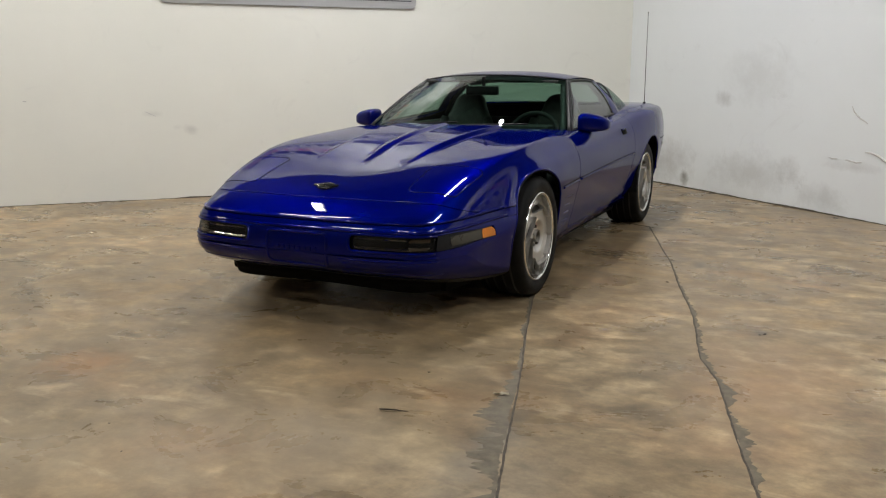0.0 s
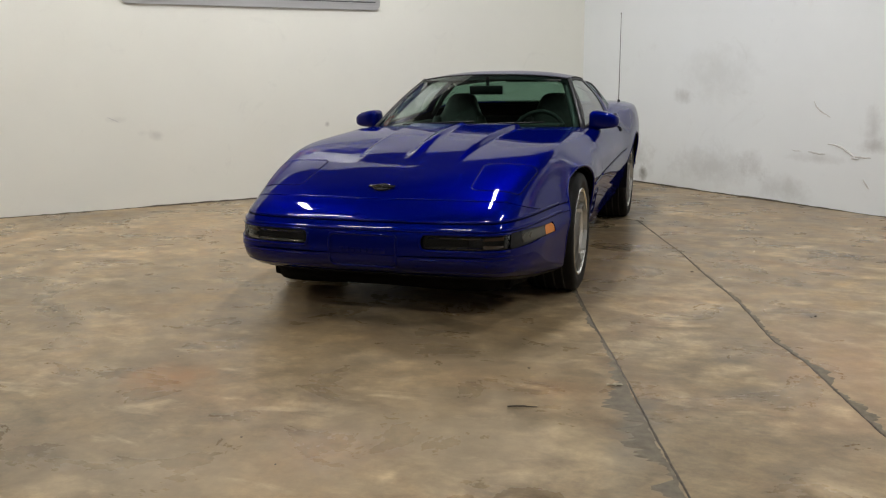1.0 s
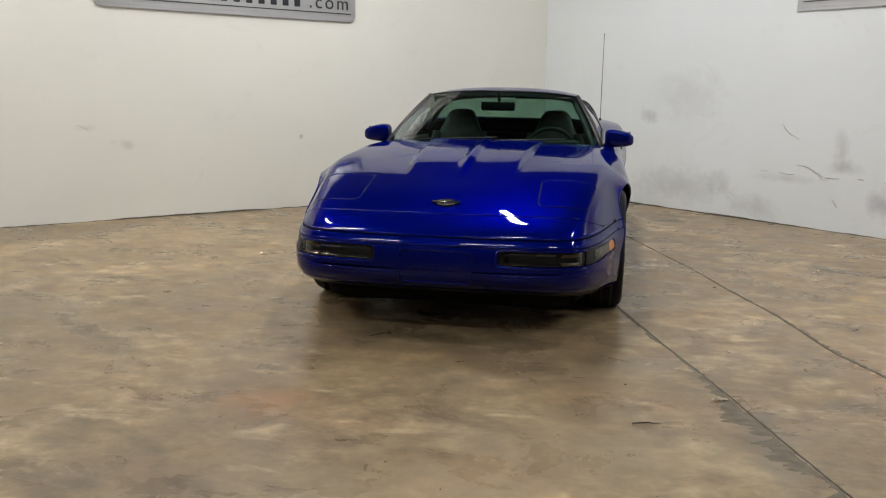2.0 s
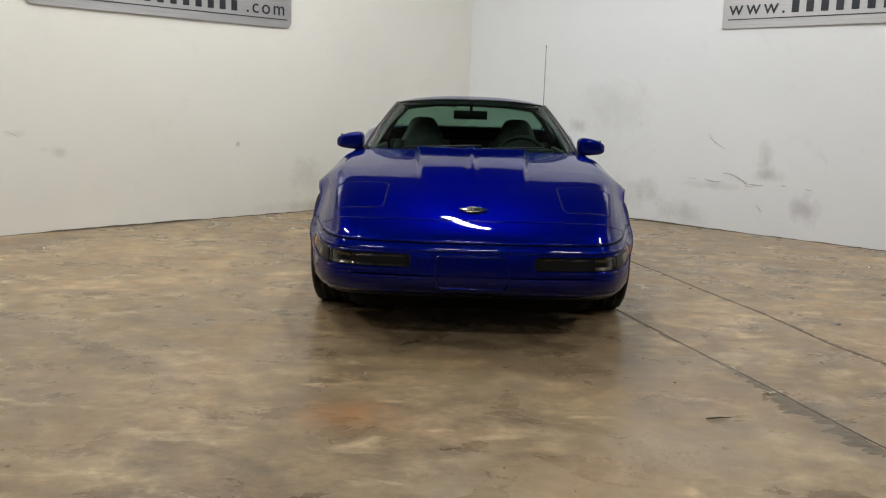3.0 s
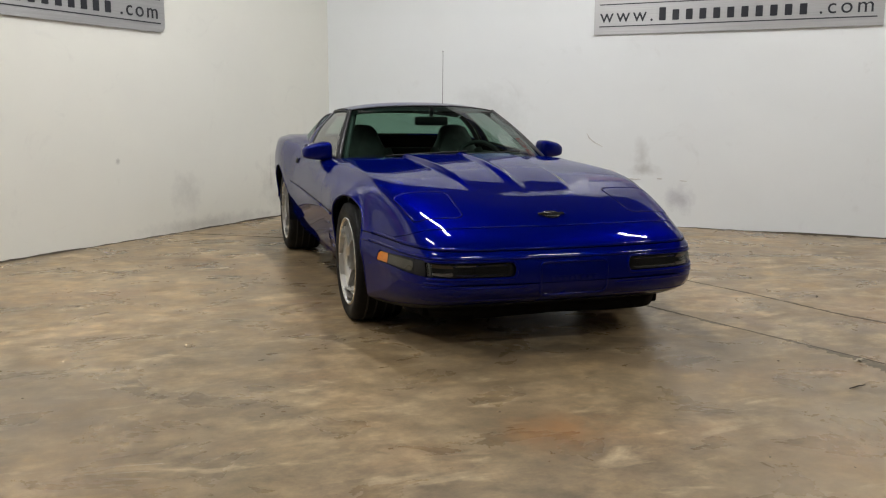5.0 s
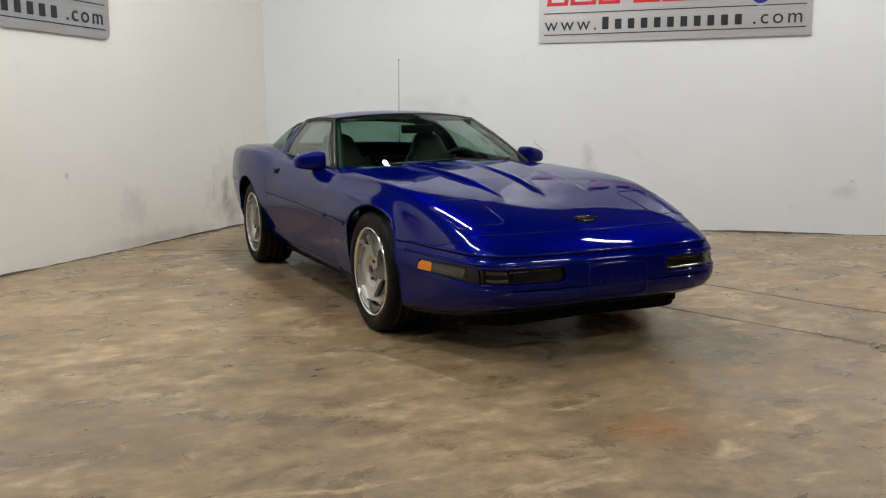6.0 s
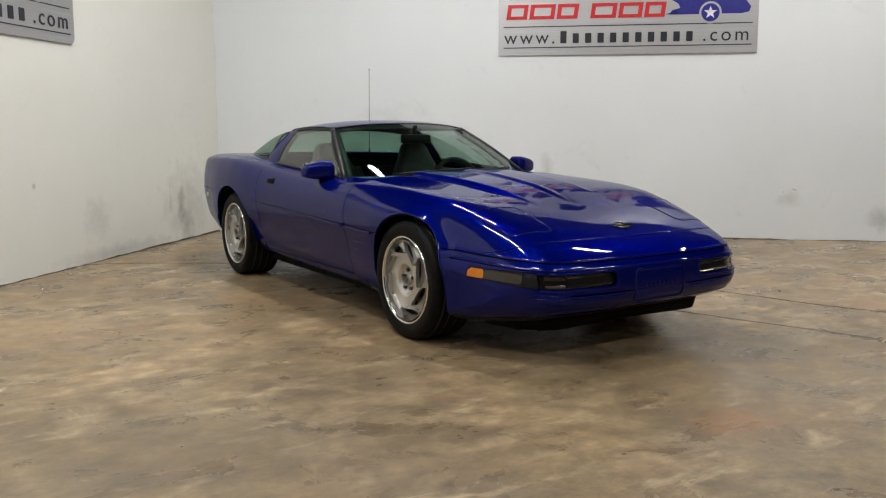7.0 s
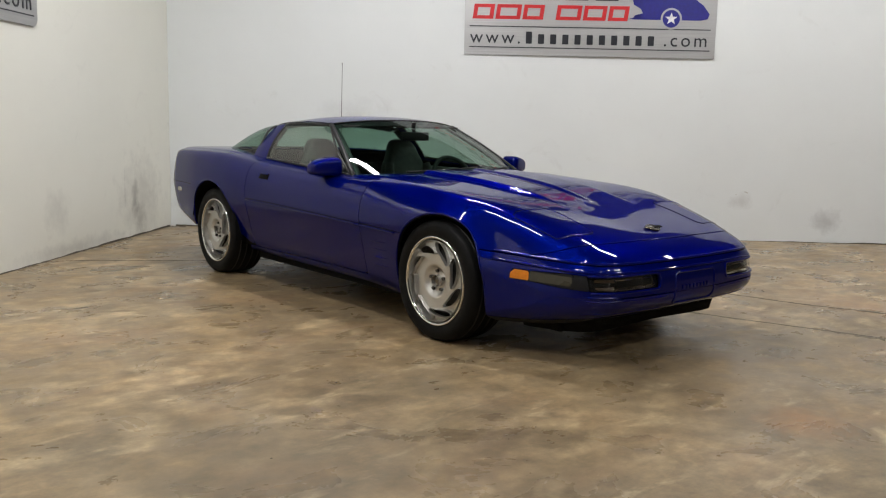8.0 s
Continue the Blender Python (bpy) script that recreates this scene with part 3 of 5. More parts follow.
def sign(m, left, bottom, w, h, corner, label):
    """A brushed metal board with a web address line, a red word and a blue car drawing as plain shapes."""
    s = new("wall_sign")
    s.matrix_world = m @ Matrix.Translation((left, -0.012, bottom))
    tagged(s, label, "sign", "dealer signs")
    part("panel", plate(rounded_outline(w, h, corner), -0.004, 0.010), BRUSHED, s)
    k = w / 2.43
    for z in (0.070 * k, 0.268 * k):
        boxed("rule", (0.05 * k, -0.0068, z), (w - 0.05 * k, -0.0035, z + 0.009 * k), INK, s)
    base, xh = 0.112 * k, 0.092 * k
    end = lettering("www.", 0.178 * k, 0.055 * k, base, 1.28, INK, s, "lettering")
    first, last = 0.60 * k, 1.90 * k
    step = (last - first) / 11
    for i in range(11):
        part("letter_bar", plate([(a + first + step * i, b + base) for a, b in rounded_outline(step * 0.5, xh * (1.25 if i == 0 else 1.0), 0.006 * k, 2)], -0.0072, -0.0035), INK, s)
    lettering(".com", 0.178 * k, 1.93 * k, base, 1.28, INK, s, "lettering")
    # red word as slanted hollow blocks
    x = 0.075 * k
    for wd in (0.20, 0.24, 0.20, 0.0, 0.24, 0.22, 0.19):
        if wd:
            z0, z1, lean, stroke = 0.342 * k, 0.482 * k, 0.13, 0.040 * k
            bm = bmesh.new()
            for a0, a1, b0, b1 in ((0, wd * k, z0, z0 + 0.8 * stroke), (0, wd * k, z1 - 0.8 * stroke, z1), (0, stroke, z0 + 0.8 * stroke, z1 - 0.8 * stroke), (wd * k - stroke, wd * k, z0 + 0.8 * stroke, z1 - 0.8 * stroke)):
                box(bm, (x + a0, -0.0072, b0), (x + a1, -0.0035, b1))
            for vert in bm.verts:
                vert.co.x += lean * (vert.co.z - z0)
            part("red_block", bm, RED, s)
        x += (wd + 0.022) * k if wd else 0.10 * k
    # upper word, dark blocks
    for i in range(5):
        x = (0.10 + 0.29 * i) * k
        part("dark_block", plate([(x, 0.53 * k), (x + 0.22 * k, 0.53 * k), (x + 0.24 * k, 0.70 * k), (x + 0.02 * k, 0.70 * k)], -0.0072, -0.0035), INK, s)
    # car drawing: low wedge nose, wheel and trailing fin
    car_pts = [(1.62, 0.36), (1.645, 0.40), (1.72, 0.42), (1.70, 0.46), (1.63, 0.50), (1.61, 0.58), (1.75, 0.66), (2.00, 0.72), (2.16, 0.60), (2.30, 0.50), (2.36, 0.42), (2.345, 0.375), (2.28, 0.36)]
    part("car_drawing", plate([(a * k, b * k) for a, b in car_pts][::-1], -0.0072, -0.0035), NAVY, s)
    part("fin_drawing", plate([(a * k, b * k) for a, b in [(1.58, 0.362), (1.68, 0.368), (1.705, 0.395), (1.67, 0.408), (1.64, 0.38)]], -0.0072, -0.0035), NAVY, s)
    cx, cz = 1.995 * k, 0.372 * k
    ring = [(cx + 0.102 * k * math.cos(a), cz + 0.102 * k * math.sin(a)) for a in (2 * math.pi * i / 40 for i in range(40))]
    disc = [(cx + 0.083 * k * math.cos(a), cz + 0.083 * k * math.sin(a)) for a in (2 * math.pi * i / 40 for i in range(40))]
    star = [(cx + (0.062 if i % 2 == 0 else 0.025) * k * math.sin(2 * math.pi * i / 10), cz + (0.062 if i % 2 == 0 else 0.025) * k * math.cos(2 * math.pi * i / 10)) for i in range(10)]
    part("wheel_ring", plate(ring, -0.0085, -0.0036), BRUSHED, s)
    part("wheel_disc", plate(disc, -0.0100, -0.0037), NAVY, s)
    part("star", plate(star, -0.0115, -0.0038), WHITEVINYL, s)
    return s


sign(FRAME1, LONG - 4.78, 1.715, 2.35, 1.2, 0.06, "brushed metal dealer sign board with rounded corners on the warm-tinted wall")
sign(FRAME2, 2.975, 1.79, 2.455, 1.25, 0.003, "brushed metal dealer sign board with square corners on the white wall")


# ---- car ----
car = new("sports_car")
tagged(car, "glossy deep blue two-seat sports coupe parked on the concrete floor", "car")
car.location, car.rotation_euler = (0.002, 0, 0), (0, 0, radians(0.3))
HUB = 0.303
AXLE_R = 2.443
TRACK_F, TRACK_R = 0.690, 0.700

KY = [-0.965, -0.96, -0.945, -0.91, -0.80, -0.69, -0.5, -0.25, 0.0, 0.25, 0.5, 0.65, 0.9, 1.3, 1.7, 1.95, 2.25, 2.45, 2.7, 2.95, 3.2, 3.35, 3.43, 3.46]
ZC = smooth_interp(KY, [0.335, 0.395, 0.452, 0.497, 0.556, 0.596, 0.648, 0.70, 0.737, 0.768, 0.787, 0.793, 0.79, 0.80, 0.82, 0.835, 0.862, 0.872, 0.876, 0.876, 0.874, 0.866, 0.76, 0.64])
ZF = smooth_interp(KY, [0.335, 0.393, 0.448, 0.492, 0.548, 0.592, 0.652, 0.710, 0.738, 0.755, 0.770, 0.778, 0.778, 0.79, 0.812, 0.828, 0.856, 0.868, 0.872, 0.871, 0.869, 0.860, 0.76, 0.64])
XF = smooth_interp(KY, [0.575, 0.58, 0.585, 0.594, 0.620, 0.645, 0.672, 0.692, 0.702, 0.698, 0.688, 0.684, 0.69, 0.70, 0.70, 0.705, 0.72, 0.735, 0.74, 0.735, 0.72, 0.70, 0.67, 0.65])
ZR = smooth_interp(KY, [0.335, 0.35, 0.37, 0.39, 0.42, 0.44, 0.48, 0.55, 0.585, 0.585, 0.570, 0.564, 0.56, 0.56, 0.565, 0.577, 0.60, 0.61, 0.605, 0.60, 0.59, 0.585, 0.59, 0.60])
XR = smooth_interp(KY, [0.715, 0.73, 0.742, 0.758, 0.794, 0.816, 0.833, 0.842, 0.846, 0.846, 0.839, 0.836, 0.834, 0.834, 0.838, 0.848, 0.864, 0.868, 0.864, 0.852, 0.83, 0.81, 0.78, 0.75])
ZS = smooth_interp(KY, [0.335, 0.31, 0.285, 0.257, 0.213, 0.185, 0.160, 0.155, 0.165, 0.183, 0.194, 0.198, 0.20, 0.203, 0.208, 0.215, 0.225, 0.245, 0.285, 0.325, 0.365, 0.40, 0.46, 0.58])
TUCK = smooth_interp(KY, [0.0, 0.0, 0.005, 0.012, 0.02, 0.03, 0.04, 0.05, 0.06, 0.07, 0.08, 0.088, 0.09, 0.092, 0.094, 0.098, 0.085, 0.06, 0.05, 0.045, 0.05, 0.05, 0.04, 0.02])
GROOVE = smooth_interp([-1.0, -0.6, 0.23, 0.62, 1.98, 3.5], [0.473, 0.487, 0.522, 0.533, 0.574, 0.60])


def nose_shift(x):
    u = np.abs(x) / 0.6
    g = 0.04 * u**2 + 0.025 * u**12
    return g / (1 + (g / 0.45) ** 4) ** 0.25


def fade(t):
    t = np.clip(t, 0, 1)
    return t * t * (3 - 2 * t)


def hood_relief(x, y):
    """Raised centre of the hood, with creased edges that die out towards the nose."""
    ax = np.abs(x)
    f = fade((y + 0.42) / 0.42)
    step = 0.020 * (1 - fade((ax - (0.285 + 0.07 * (y - 0.1))) / 0.020))
    ridge = 0.013 * np.clip(1 - ax / 0.036, 0, 1) ** 1.1
    return f * (step + ridge) * (y < 0.75)


def body_section(y):
    zc, zf, xf, zr, xr, zs, tk = (float(k(y)) for k in (ZC, ZF, XF, ZR, XR, ZS, TUCK))
    q = float(np.interp(y, [0.3, 0.9, 1.9, 2.4], [0.0, 0.5, 0.7, 1.0]))
    dx, dz = xr - xf, zf - zr
    c = 1.0 - float(fade(np.array((y - 0.05) / 0.6)))  # crisp shoulder over the front fenders
    ua, va = (0.48 + 0.12 * q) * (1 - c) + 0.42 * c, (0.84 + 0.06 * q) * (1 - c) + 0.71 * c
    ub, vb = (0.86 + 0.07 * q) * (1 - c) + 0.82 * c, (0.50 + 0.04 * q) * (1 - c) + 0.40 * c
    pts = [(-xf * 0.5, zc - 0.35 * (zc - zf) + 0.004), (0, zc), (xf * 0.5, zc - 0.35 * (zc - zf) + 0.004), (xf - 0.035, zf + 0.003), (xf, zf - 0.004), (xf + ua * dx, zr + va * dz),
           (xf + ub * dx, zr + vb * dz), (xr, zr), (xr - 0.30 * tk, zr + 0.40 * (zs - zr)), (xr - tk, zs), (xr - 2.0 * tk, zs - 0.3 * (zr - zs))]
    p = [np.array(w) for w in pts]
    out = []
    per = (34, 16, 8, 10, 8, 8, 8, 9)
    for i in range(1, len(p) - 2):
        a, b, c, d = p[i - 1], p[i], p[i + 1], p[i + 2]
        t0, t1 = 0.0, max(1e-4, np.linalg.norm(b - a)) ** 0.5
        t2 = t1 + max(1e-4, np.linalg.norm(c - b)) ** 0.5
        t3 = t2 + max(1e-4, np.linalg.norm(d - c)) ** 0.5
        n = per[i - 1]
        for k in range(n):
            t = t1 + (t2 - t1) * k / n
            a1 = (t1 - t) / t1 * a + t / t1 * b
            a2 = (t2 - t) / (t2 - t1) * b + (t - t1) / (t2 - t1) * c
            a3 = (t3 - t) / (t3 - t2) * c + (t - t2) / (t3 - t2) * d
            b1 = (t2 - t) / t2 * a1 + t / t2 * a2
            b2 = (t3 - t) / (t3 - t1) * a2 + (t - t1) / (t3 - t1) * a3
            out.append((t2 - t) / (t2 - t1) * b1 + (t - t1) / (t2 - t1) * b2)
    out.append(p[-2])
    foot = p[-2]
    for k in range(1, 15):
        out.append(np.array((foot[0] * (1 - k / 14), foot[1] - 0.004 * math.sin(math.pi * k / 14))))
    return np.array(out)


def body_master():
    ys = np.concatenate([-0.965 + 0.065 * (1 - np.cos(np.linspace(0, math.pi / 2, 26))), np.linspace(-0.89, 3.38, 172), 3.38 + 0.08 * np.sin(np.linspace(0.05, math.pi / 2, 12))])
    sec = [body_section(y) for y in ys]
    m = len(sec[0])
    cols = 2 * m - 1
    rows = []
    for y, s in zip(ys, sec):
        for j in range(cols):
            k = abs(j - (m - 1))
            sx = 1 if j >= m - 1 else -1
            x, z = sx * s[k][0], s[k][1]
            rows.append((x, y, z))
    a = np.array(rows)
    x, yu, z = a[:, 0], a[:, 1].copy(), a[:, 2]
    top = fade((z - 0.5) / 0.1)
    z = z + hood_relief(x, yu) * top
    y = yu + nose_shift(x) * (1 - fade((yu + 0.965) / 1.15))
    tail = fade((yu - 2.5) / 0.96)
    y = y - tail * (0.08 * (np.abs(x) / 0.7) ** 2 + 0.08 * (np.abs(x) / 0.78) ** 8)
    v = np.stack([x, y, z], 1)
    f = [q[::-1] for q in grid_faces(len(ys), cols)]
    n = vertex_normals(v, f)
    if n[np.argmax(v[:, 2])][2] < 0:
        f = [q[::-1] for q in f]
        n = -n
    return np.concatenate([v, n, yu[:, None]], 1), f


BODY, BODY_F = body_master()
ARCHES = ((-0.02, 0.312, 0.334), (2.435, 0.322, 0.340))


def wheel_clear(a, grow=0.0):
    d = np.full(len(a), 9.0)
    for cy, cz, r in ARCHES:
        ring = np.hypot(a[:, 1] - cy, np.maximum(a[:, 2] - cz, 0.0)) - r - grow
        d = np.minimum(d, ring)
    side = 0.52 - np.abs(a[:, 0])
    return np.maximum(d, side)


def cockpit(a, grow=0.0):
    """Negative inside the opening for the glasshouse, seen from above."""
    x, y = np.abs(a[:, 0]), a[:, 1]
    front = y - (0.60 + 0.30 * (x / 0.68) ** 2)
    rear = (2.09 + 0.84 * np.clip(1 - (x / 0.672) ** 3.2, 0, 1) ** (1 / 1.6)) - y
    wide = 0.675 - x
    up = a[:, 2] - 0.6
    return -np.minimum.reduce([front, np.minimum(rear, wide), up]) - grow


clear, clear_f = clip(BODY, BODY_F, wheel_clear)
shell_a, shell_f = clip(BODY, BODY_F, lambda a: np.minimum(wheel_clear(a, -0.004), cockpit(a, 0.02)))
shell_v = shell_a[:, :3] - 0.022 * shell_a[:, 3:6]
mesh_part("inner_shell", shell_v, shell_f, SHELL, car, "black inner shell", shell_a[:, 3:6])
clear, clear_f = clip(clear, clear_f, cockpit)

GAP = 0.0022


def band(a):
    """Positive inside the lamp band that runs round each front corner."""
    x, y, z = np.abs(a[:, 0]), a[:, 1], a[:, 2]
    zc = 0.397 + 0.014 * fade((x - 0.55) / 0.25)
    hz = 0.034 - 0.009 * fade((y + 0.78) / 0.2)
    along = np.minimum(x - 0.265, -0.485 - y)
    return np.minimum(hz - np.abs(z - zc), along)


def plate_zone(a):
    x, z = np.abs(a[:, 0]), a[:, 2]
    return np.where(a[:, 1] < -0.7, 1.0, -1.0) * np.minimum(0.155 - x, 0.073 - np.abs(z - 0.350)) - np.where(a[:, 1] < -0.7, 0.0, 1.0)


def loose_strips(faces):
    """Sorts faces into groups that share corners."""
    root = {}

    def top(i):
        while root.setdefault(i, i) != i:
            i = root[i]
        return i

    for q in faces:
        for i in q[1:]:
            root[top(i)] = top(q[0])
    groups = collections.defaultdict(list)
    for q in faces:
        groups[top(q[0])].append(q)
    return list(groups.values())


def panel(name, region, material=BLUE, label="", wall=0.008):
    a, f = clip(clear, clear_f, region)
    ob = mesh_part(name, a[:, :3], f, material, car, label, a[:, 3:6])
    wv, wf = rim_walls(a, f, wall)
    for strip in loose_strips(wf):
        used = sorted({i for q in strip for i in q})
        at = {i: k for k, i in enumerate(used)}
        mesh_part("panel_edge", [wv[i] for i in used], [tuple(at[i] for i in q) for q in strip], material, ob, smooth=False)
    return ob, a, f


def groove(a):
    return a[:, 2] - GROOVE(a[:, 1])


mini = np.minimum
DOOR_F, DOOR_R = 0.625, 1.935
NOSE = -0.80
panel("hood", lambda a: mini(mini(groove(a) - GAP, a[:, 6] - NOSE - GAP), DOOR_F - GAP - a[:, 1]))


def bumper_region(a):
    r = mini(0.0 - a[:, 1], -0.038 - groove(a))
    r = mini(r, -band(a))
    return mini(r, -(plate_zone(a) + GAP * 0.7))


def valance_line(a):
    """Height above the lower edge of the painted bumper."""
    return a[:, 2] - 0.232 + 0.042 * fade((a[:, 1] + 0.82) / 0.35)


panel("nose_panel", lambda a: mini(NOSE - GAP - a[:, 6], groove(a) - 0.003))
panel("bumper_strip", lambda a: mini(mini(0.0 - a[:, 1], -0.003 - groove(a)), groove(a) + 0.0355))
bumper, _, _ = panel("front_bumper", lambda a: mini(bumper_region(a), valance_line(a)), wall=0.016)
panel("lower_valance", lambda a: mini(bumper_region(a), -0.003 - valance_line(a)), BLACK, "black plastic lower valance")
panel("plate_cover", lambda a: plate_zone(a) - GAP * 0.7)
for sx in (1, -1):
    left = lambda a, s=sx: s * a[:, 0] - 0.1
    panel("fender", lambda a: mini(mini(mini(left(a), -0.003 - groove(a)), mini(a[:, 1] - 0.02, DOOR_F - GAP - a[:, 1])), a[:, 2] - 0.20))
    panel("door", lambda a: mini(mini(left(a), a[:, 2] - 0.248), mini(a[:, 1] - DOOR_F - GAP, DOOR_R - GAP - a[:, 1])))
    panel("rocker", lambda a: mini(mini(left(a), 0.243 - a[:, 2]), mini(a[:, 1] - 0.25, 2.02 - a[:, 1])))
panel("rear_body", lambda a: mini(a[:, 1] - DOOR_R - GAP, a[:, 2] - 0.262 - 0.05 * (1 - fade((a[:, 1] - 2.2) / 0.4)) * fade((a[:, 1] - 1.97) / 0.12)))


# lamps set into the band
def lamp_piece(name, lo, hi, sx, material, sink, label, tall=0.05, bowl=0.0):
    """Cuts a piece of the band between two bounds (by side along the corner) and sinks it; bowl hollows it further."""
    def zone(a):
        zc = 0.397 + 0.014 * fade((np.abs(a[:, 0]) - 0.55) / 0.25)
        arc = np.abs(a[:, 0]) + np.clip(a[:, 1] + 0.80, 0, 1)
        end = 0.03 * np.clip(1 - (np.abs(a[:, 2] - zc) / 0.034) ** 2, 0, 1) ** 0.5 if lo < 0.3 else 0.03
        return mini(mini(mini(band(a) - 0.001, tall - np.abs(a[:, 2] - zc)), sx * a[:, 0]), mini(arc - lo - (0.03 - end), hi - arc))
    a, f = clip(clear, clear_f, zone)
    depth = sink + bowl * np.clip(1 - ((a[:, 2] - 0.397) / max(tall, 0.01)) ** 2, 0, 1)
    v = a[:, :3] - depth[:, None] * a[:, 3:6]
    return mesh_part(name, v, f, material, car, label, a[:, 3:6] if not bowl else vertex_normals(v, f))


for sx in (1, -1):
    lamp_piece("fog_lamp", 0.285, 0.64, sx, LENS, 0.006, "clear fog lamp lens", 0.027)
    lamp_piece("fog_housing", 0.267, 0.65, sx, GLOSSBLACK, 0.0195, "black fog lamp housing")
    lamp_piece("fog_reflector", 0.302, 0.42, sx, REFLECTOR, 0.012, "grey reflector", 0.024, 0.016)
    lamp_piece("fog_reflector", 0.424, 0.535, sx, BRIGHTSTRIP, 0.012, "bright hollow reflector", 0.024, 0.016)
    lamp_piece("fog_bulb_shield", 0.539, 0.625, sx, BROWNLENS, 0.012, "brown bulb shield", 0.024, 0.010)
    lamp_piece("corner_lamp", 0.645, 0.69, sx, BLACK, 0.006, "black corner lamp")
    lamp_piece("turn_lens", 0.694, 0.957, sx, GREYLENS, 0.004, "smoked turn lens", 0.021)
    lamp_piece("lens_bed", 0.690, 1.3, sx, BLACK, 0.008, "black lens bed")
    lamp_piece("side_marker", 0.960, 1.3, sx, AMBER, 0.003, "amber side marker lens", 0.021)


# places on the body surface
from mathutils.bvhtree import BVHTree

TREE = BVHTree.FromPolygons([tuple(p) for p in BODY[:, :3]], BODY_F)


def on_top(x, y):
    hit = TREE.ray_cast(Vector((x, y, 3)), Vector((0, 0, -1)))
    return hit[0], hit[1]


def on_side(sx, y, z):
    hit = TREE.ray_cast(Vector((3 * sx, y, z)), Vector((-sx, 0, 0)))
    return hit[0], hit[1]


def on_front(x, z):
    hit = TREE.ray_cast(Vector((x, -3, z)), Vector((0, 1, 0)))
    return hit[0], hit[1]


def surface_loop(pts, lift):
    return [p + n * lift for p, n in pts if p is not None]


def seam(name, pts, r, closed=False, material=SEAL, parent=car):
    v, f = tube(surface_loop(pts, 0.0004), r, 6, closed=closed)
    return mesh_part(name, v, f, material, parent)


# pop-up headlamp covers: rounded seams on the hood
for sx in (1, -1):
    loop = []
    for cx, cy, a0 in ((0.622, -0.415, 0), (0.452, -0.415, 90), (0.457, -0.655, 180), (0.592, -0.632, 270)):
        for i in range(5):
            w = radians(a0 + 90 * i / 4)
            loop.append((cx + 0.045 * math.cos(w), cy + 0.035 * math.sin(w)))
    dense = []
    for (x0, y0), (x1, y1) in zip(loop, loop[1:] + loop[:1]):
        k = max(1, int(math.hypot(x1 - x0, y1 - y0) / 0.02))
        dense += [(x0 + (x1 - x0) * i / k, y0 + (y1 - y0) * i / k) for i in range(k)]
    ring = [on_top(sx * x, y) for x, y in dense]
    seam("headlamp_seam", ring, 0.0016, True, SHELL)
    v, f = tube(surface_loop([on_top(sx * (0.535 + (x - 0.535) * 0.972), -0.535 + (y + 0.535) * 0.972) for x, y in dense], -0.0012), 0.0034, 8, closed=True)
    mesh_part("headlamp_cover_edge", v, f, BLUE, car)

# hood badge: dark oval with two small flags
bp, bn = on_top(0, -0.70)
frame_b = Matrix((Vector((1, 0, 0)), bn.cross(Vector((1, 0, 0))).normalized(), bn)).transposed().to_4x4()
frame_b.translation = bp
bm = bmesh.new()
bmesh.ops.create_cone(bm, cap_ends=True, segments=32, radius1=0.042, radius2=0.038, depth=0.006)
bmesh.ops.transform(bm, matrix=frame_b @ Matrix.Translation((0, 0, 0.003)) @ Matrix.Diagonal((1.0, 0.75, 1, 1)), verts=bm.verts)
badge = part("badge", bm, BLACK, car, "dark oval hood badge", 40)
oval = [frame_b @ Vector((0.041 * math.cos(2 * math.pi * k / 36), 0.031 * math.sin(2 * math.pi * k / 36), 0.0055)) for k in range(36)]
v, f = tube(oval, 0.0030, 8, closed=True)
mesh_part("badge_ring", v, f, STEEL, badge, "polished oval ring")
for sx, mat_ in ((-1, STEEL), (1, SHELL)):
    bm = bmesh.new()
    box(bm, (0.003 if sx > 0 else -0.064, -0.010, 0.0065), (0.064 if sx > 0 else -0.003, 0.010, 0.011), frame_b, 0.002)
    part("flag", bm, mat_, badge, "small metal flag", 40)

# raised letter blocks on the plate cover
for i in range(8):
    x = -0.098 + 0.028 * i
    p, n = on_front(x, 0.352)
    if p:
        boxed("letter_bar", (x - 0.010, p.y - 0.004, 0.343), (x + 0.010, p.y + 0.004, 0.363), BLUE, car, bevel=0.002)

# black air dam under the bumper, set back behind the painted skin and running round to the wheels
def round_front(z, turn, middle=-0.30):
    """The body skin met level from outside, at an angle round the nose (0 is straight ahead)."""
    way = Vector((math.sin(radians(turn)), -math.cos(radians(turn)), 0))
    hit = TREE.ray_cast(Vector((0, middle, z)) + way * 3, -way)
    return hit[0], hit[1]


v, cols = [], 0
for turn in np.linspace(-76, 76, 57):
    p, n = round_front(0.262, turn)
    out = Vector((p.x, p.y + 0.30, 0)).normalized()
    inset = 0.165 - 0.055 * float(fade(np.array((abs(turn) - 30) / 40)))
    low = 0.158 - 0.02 * float(fade(np.array((abs(turn) - 45) / 30)))
    for d, z in ((inset, 0.275), (inset + 0.002, 0.235), (inset + 0.010, 0.19), (inset + 0.022, 0.145), (inset + 0.032, low + 0.008), (inset + 0.044, low), (inset + 0.056, low + 0.006), (inset + 0.050, 0.20)):
        v.append(Vector((p.x, p.y, z)) - out * d)
    cols = 8
mesh_part("air_dam", v, grid_faces(57, cols), SHELL, car, "black plastic air dam")


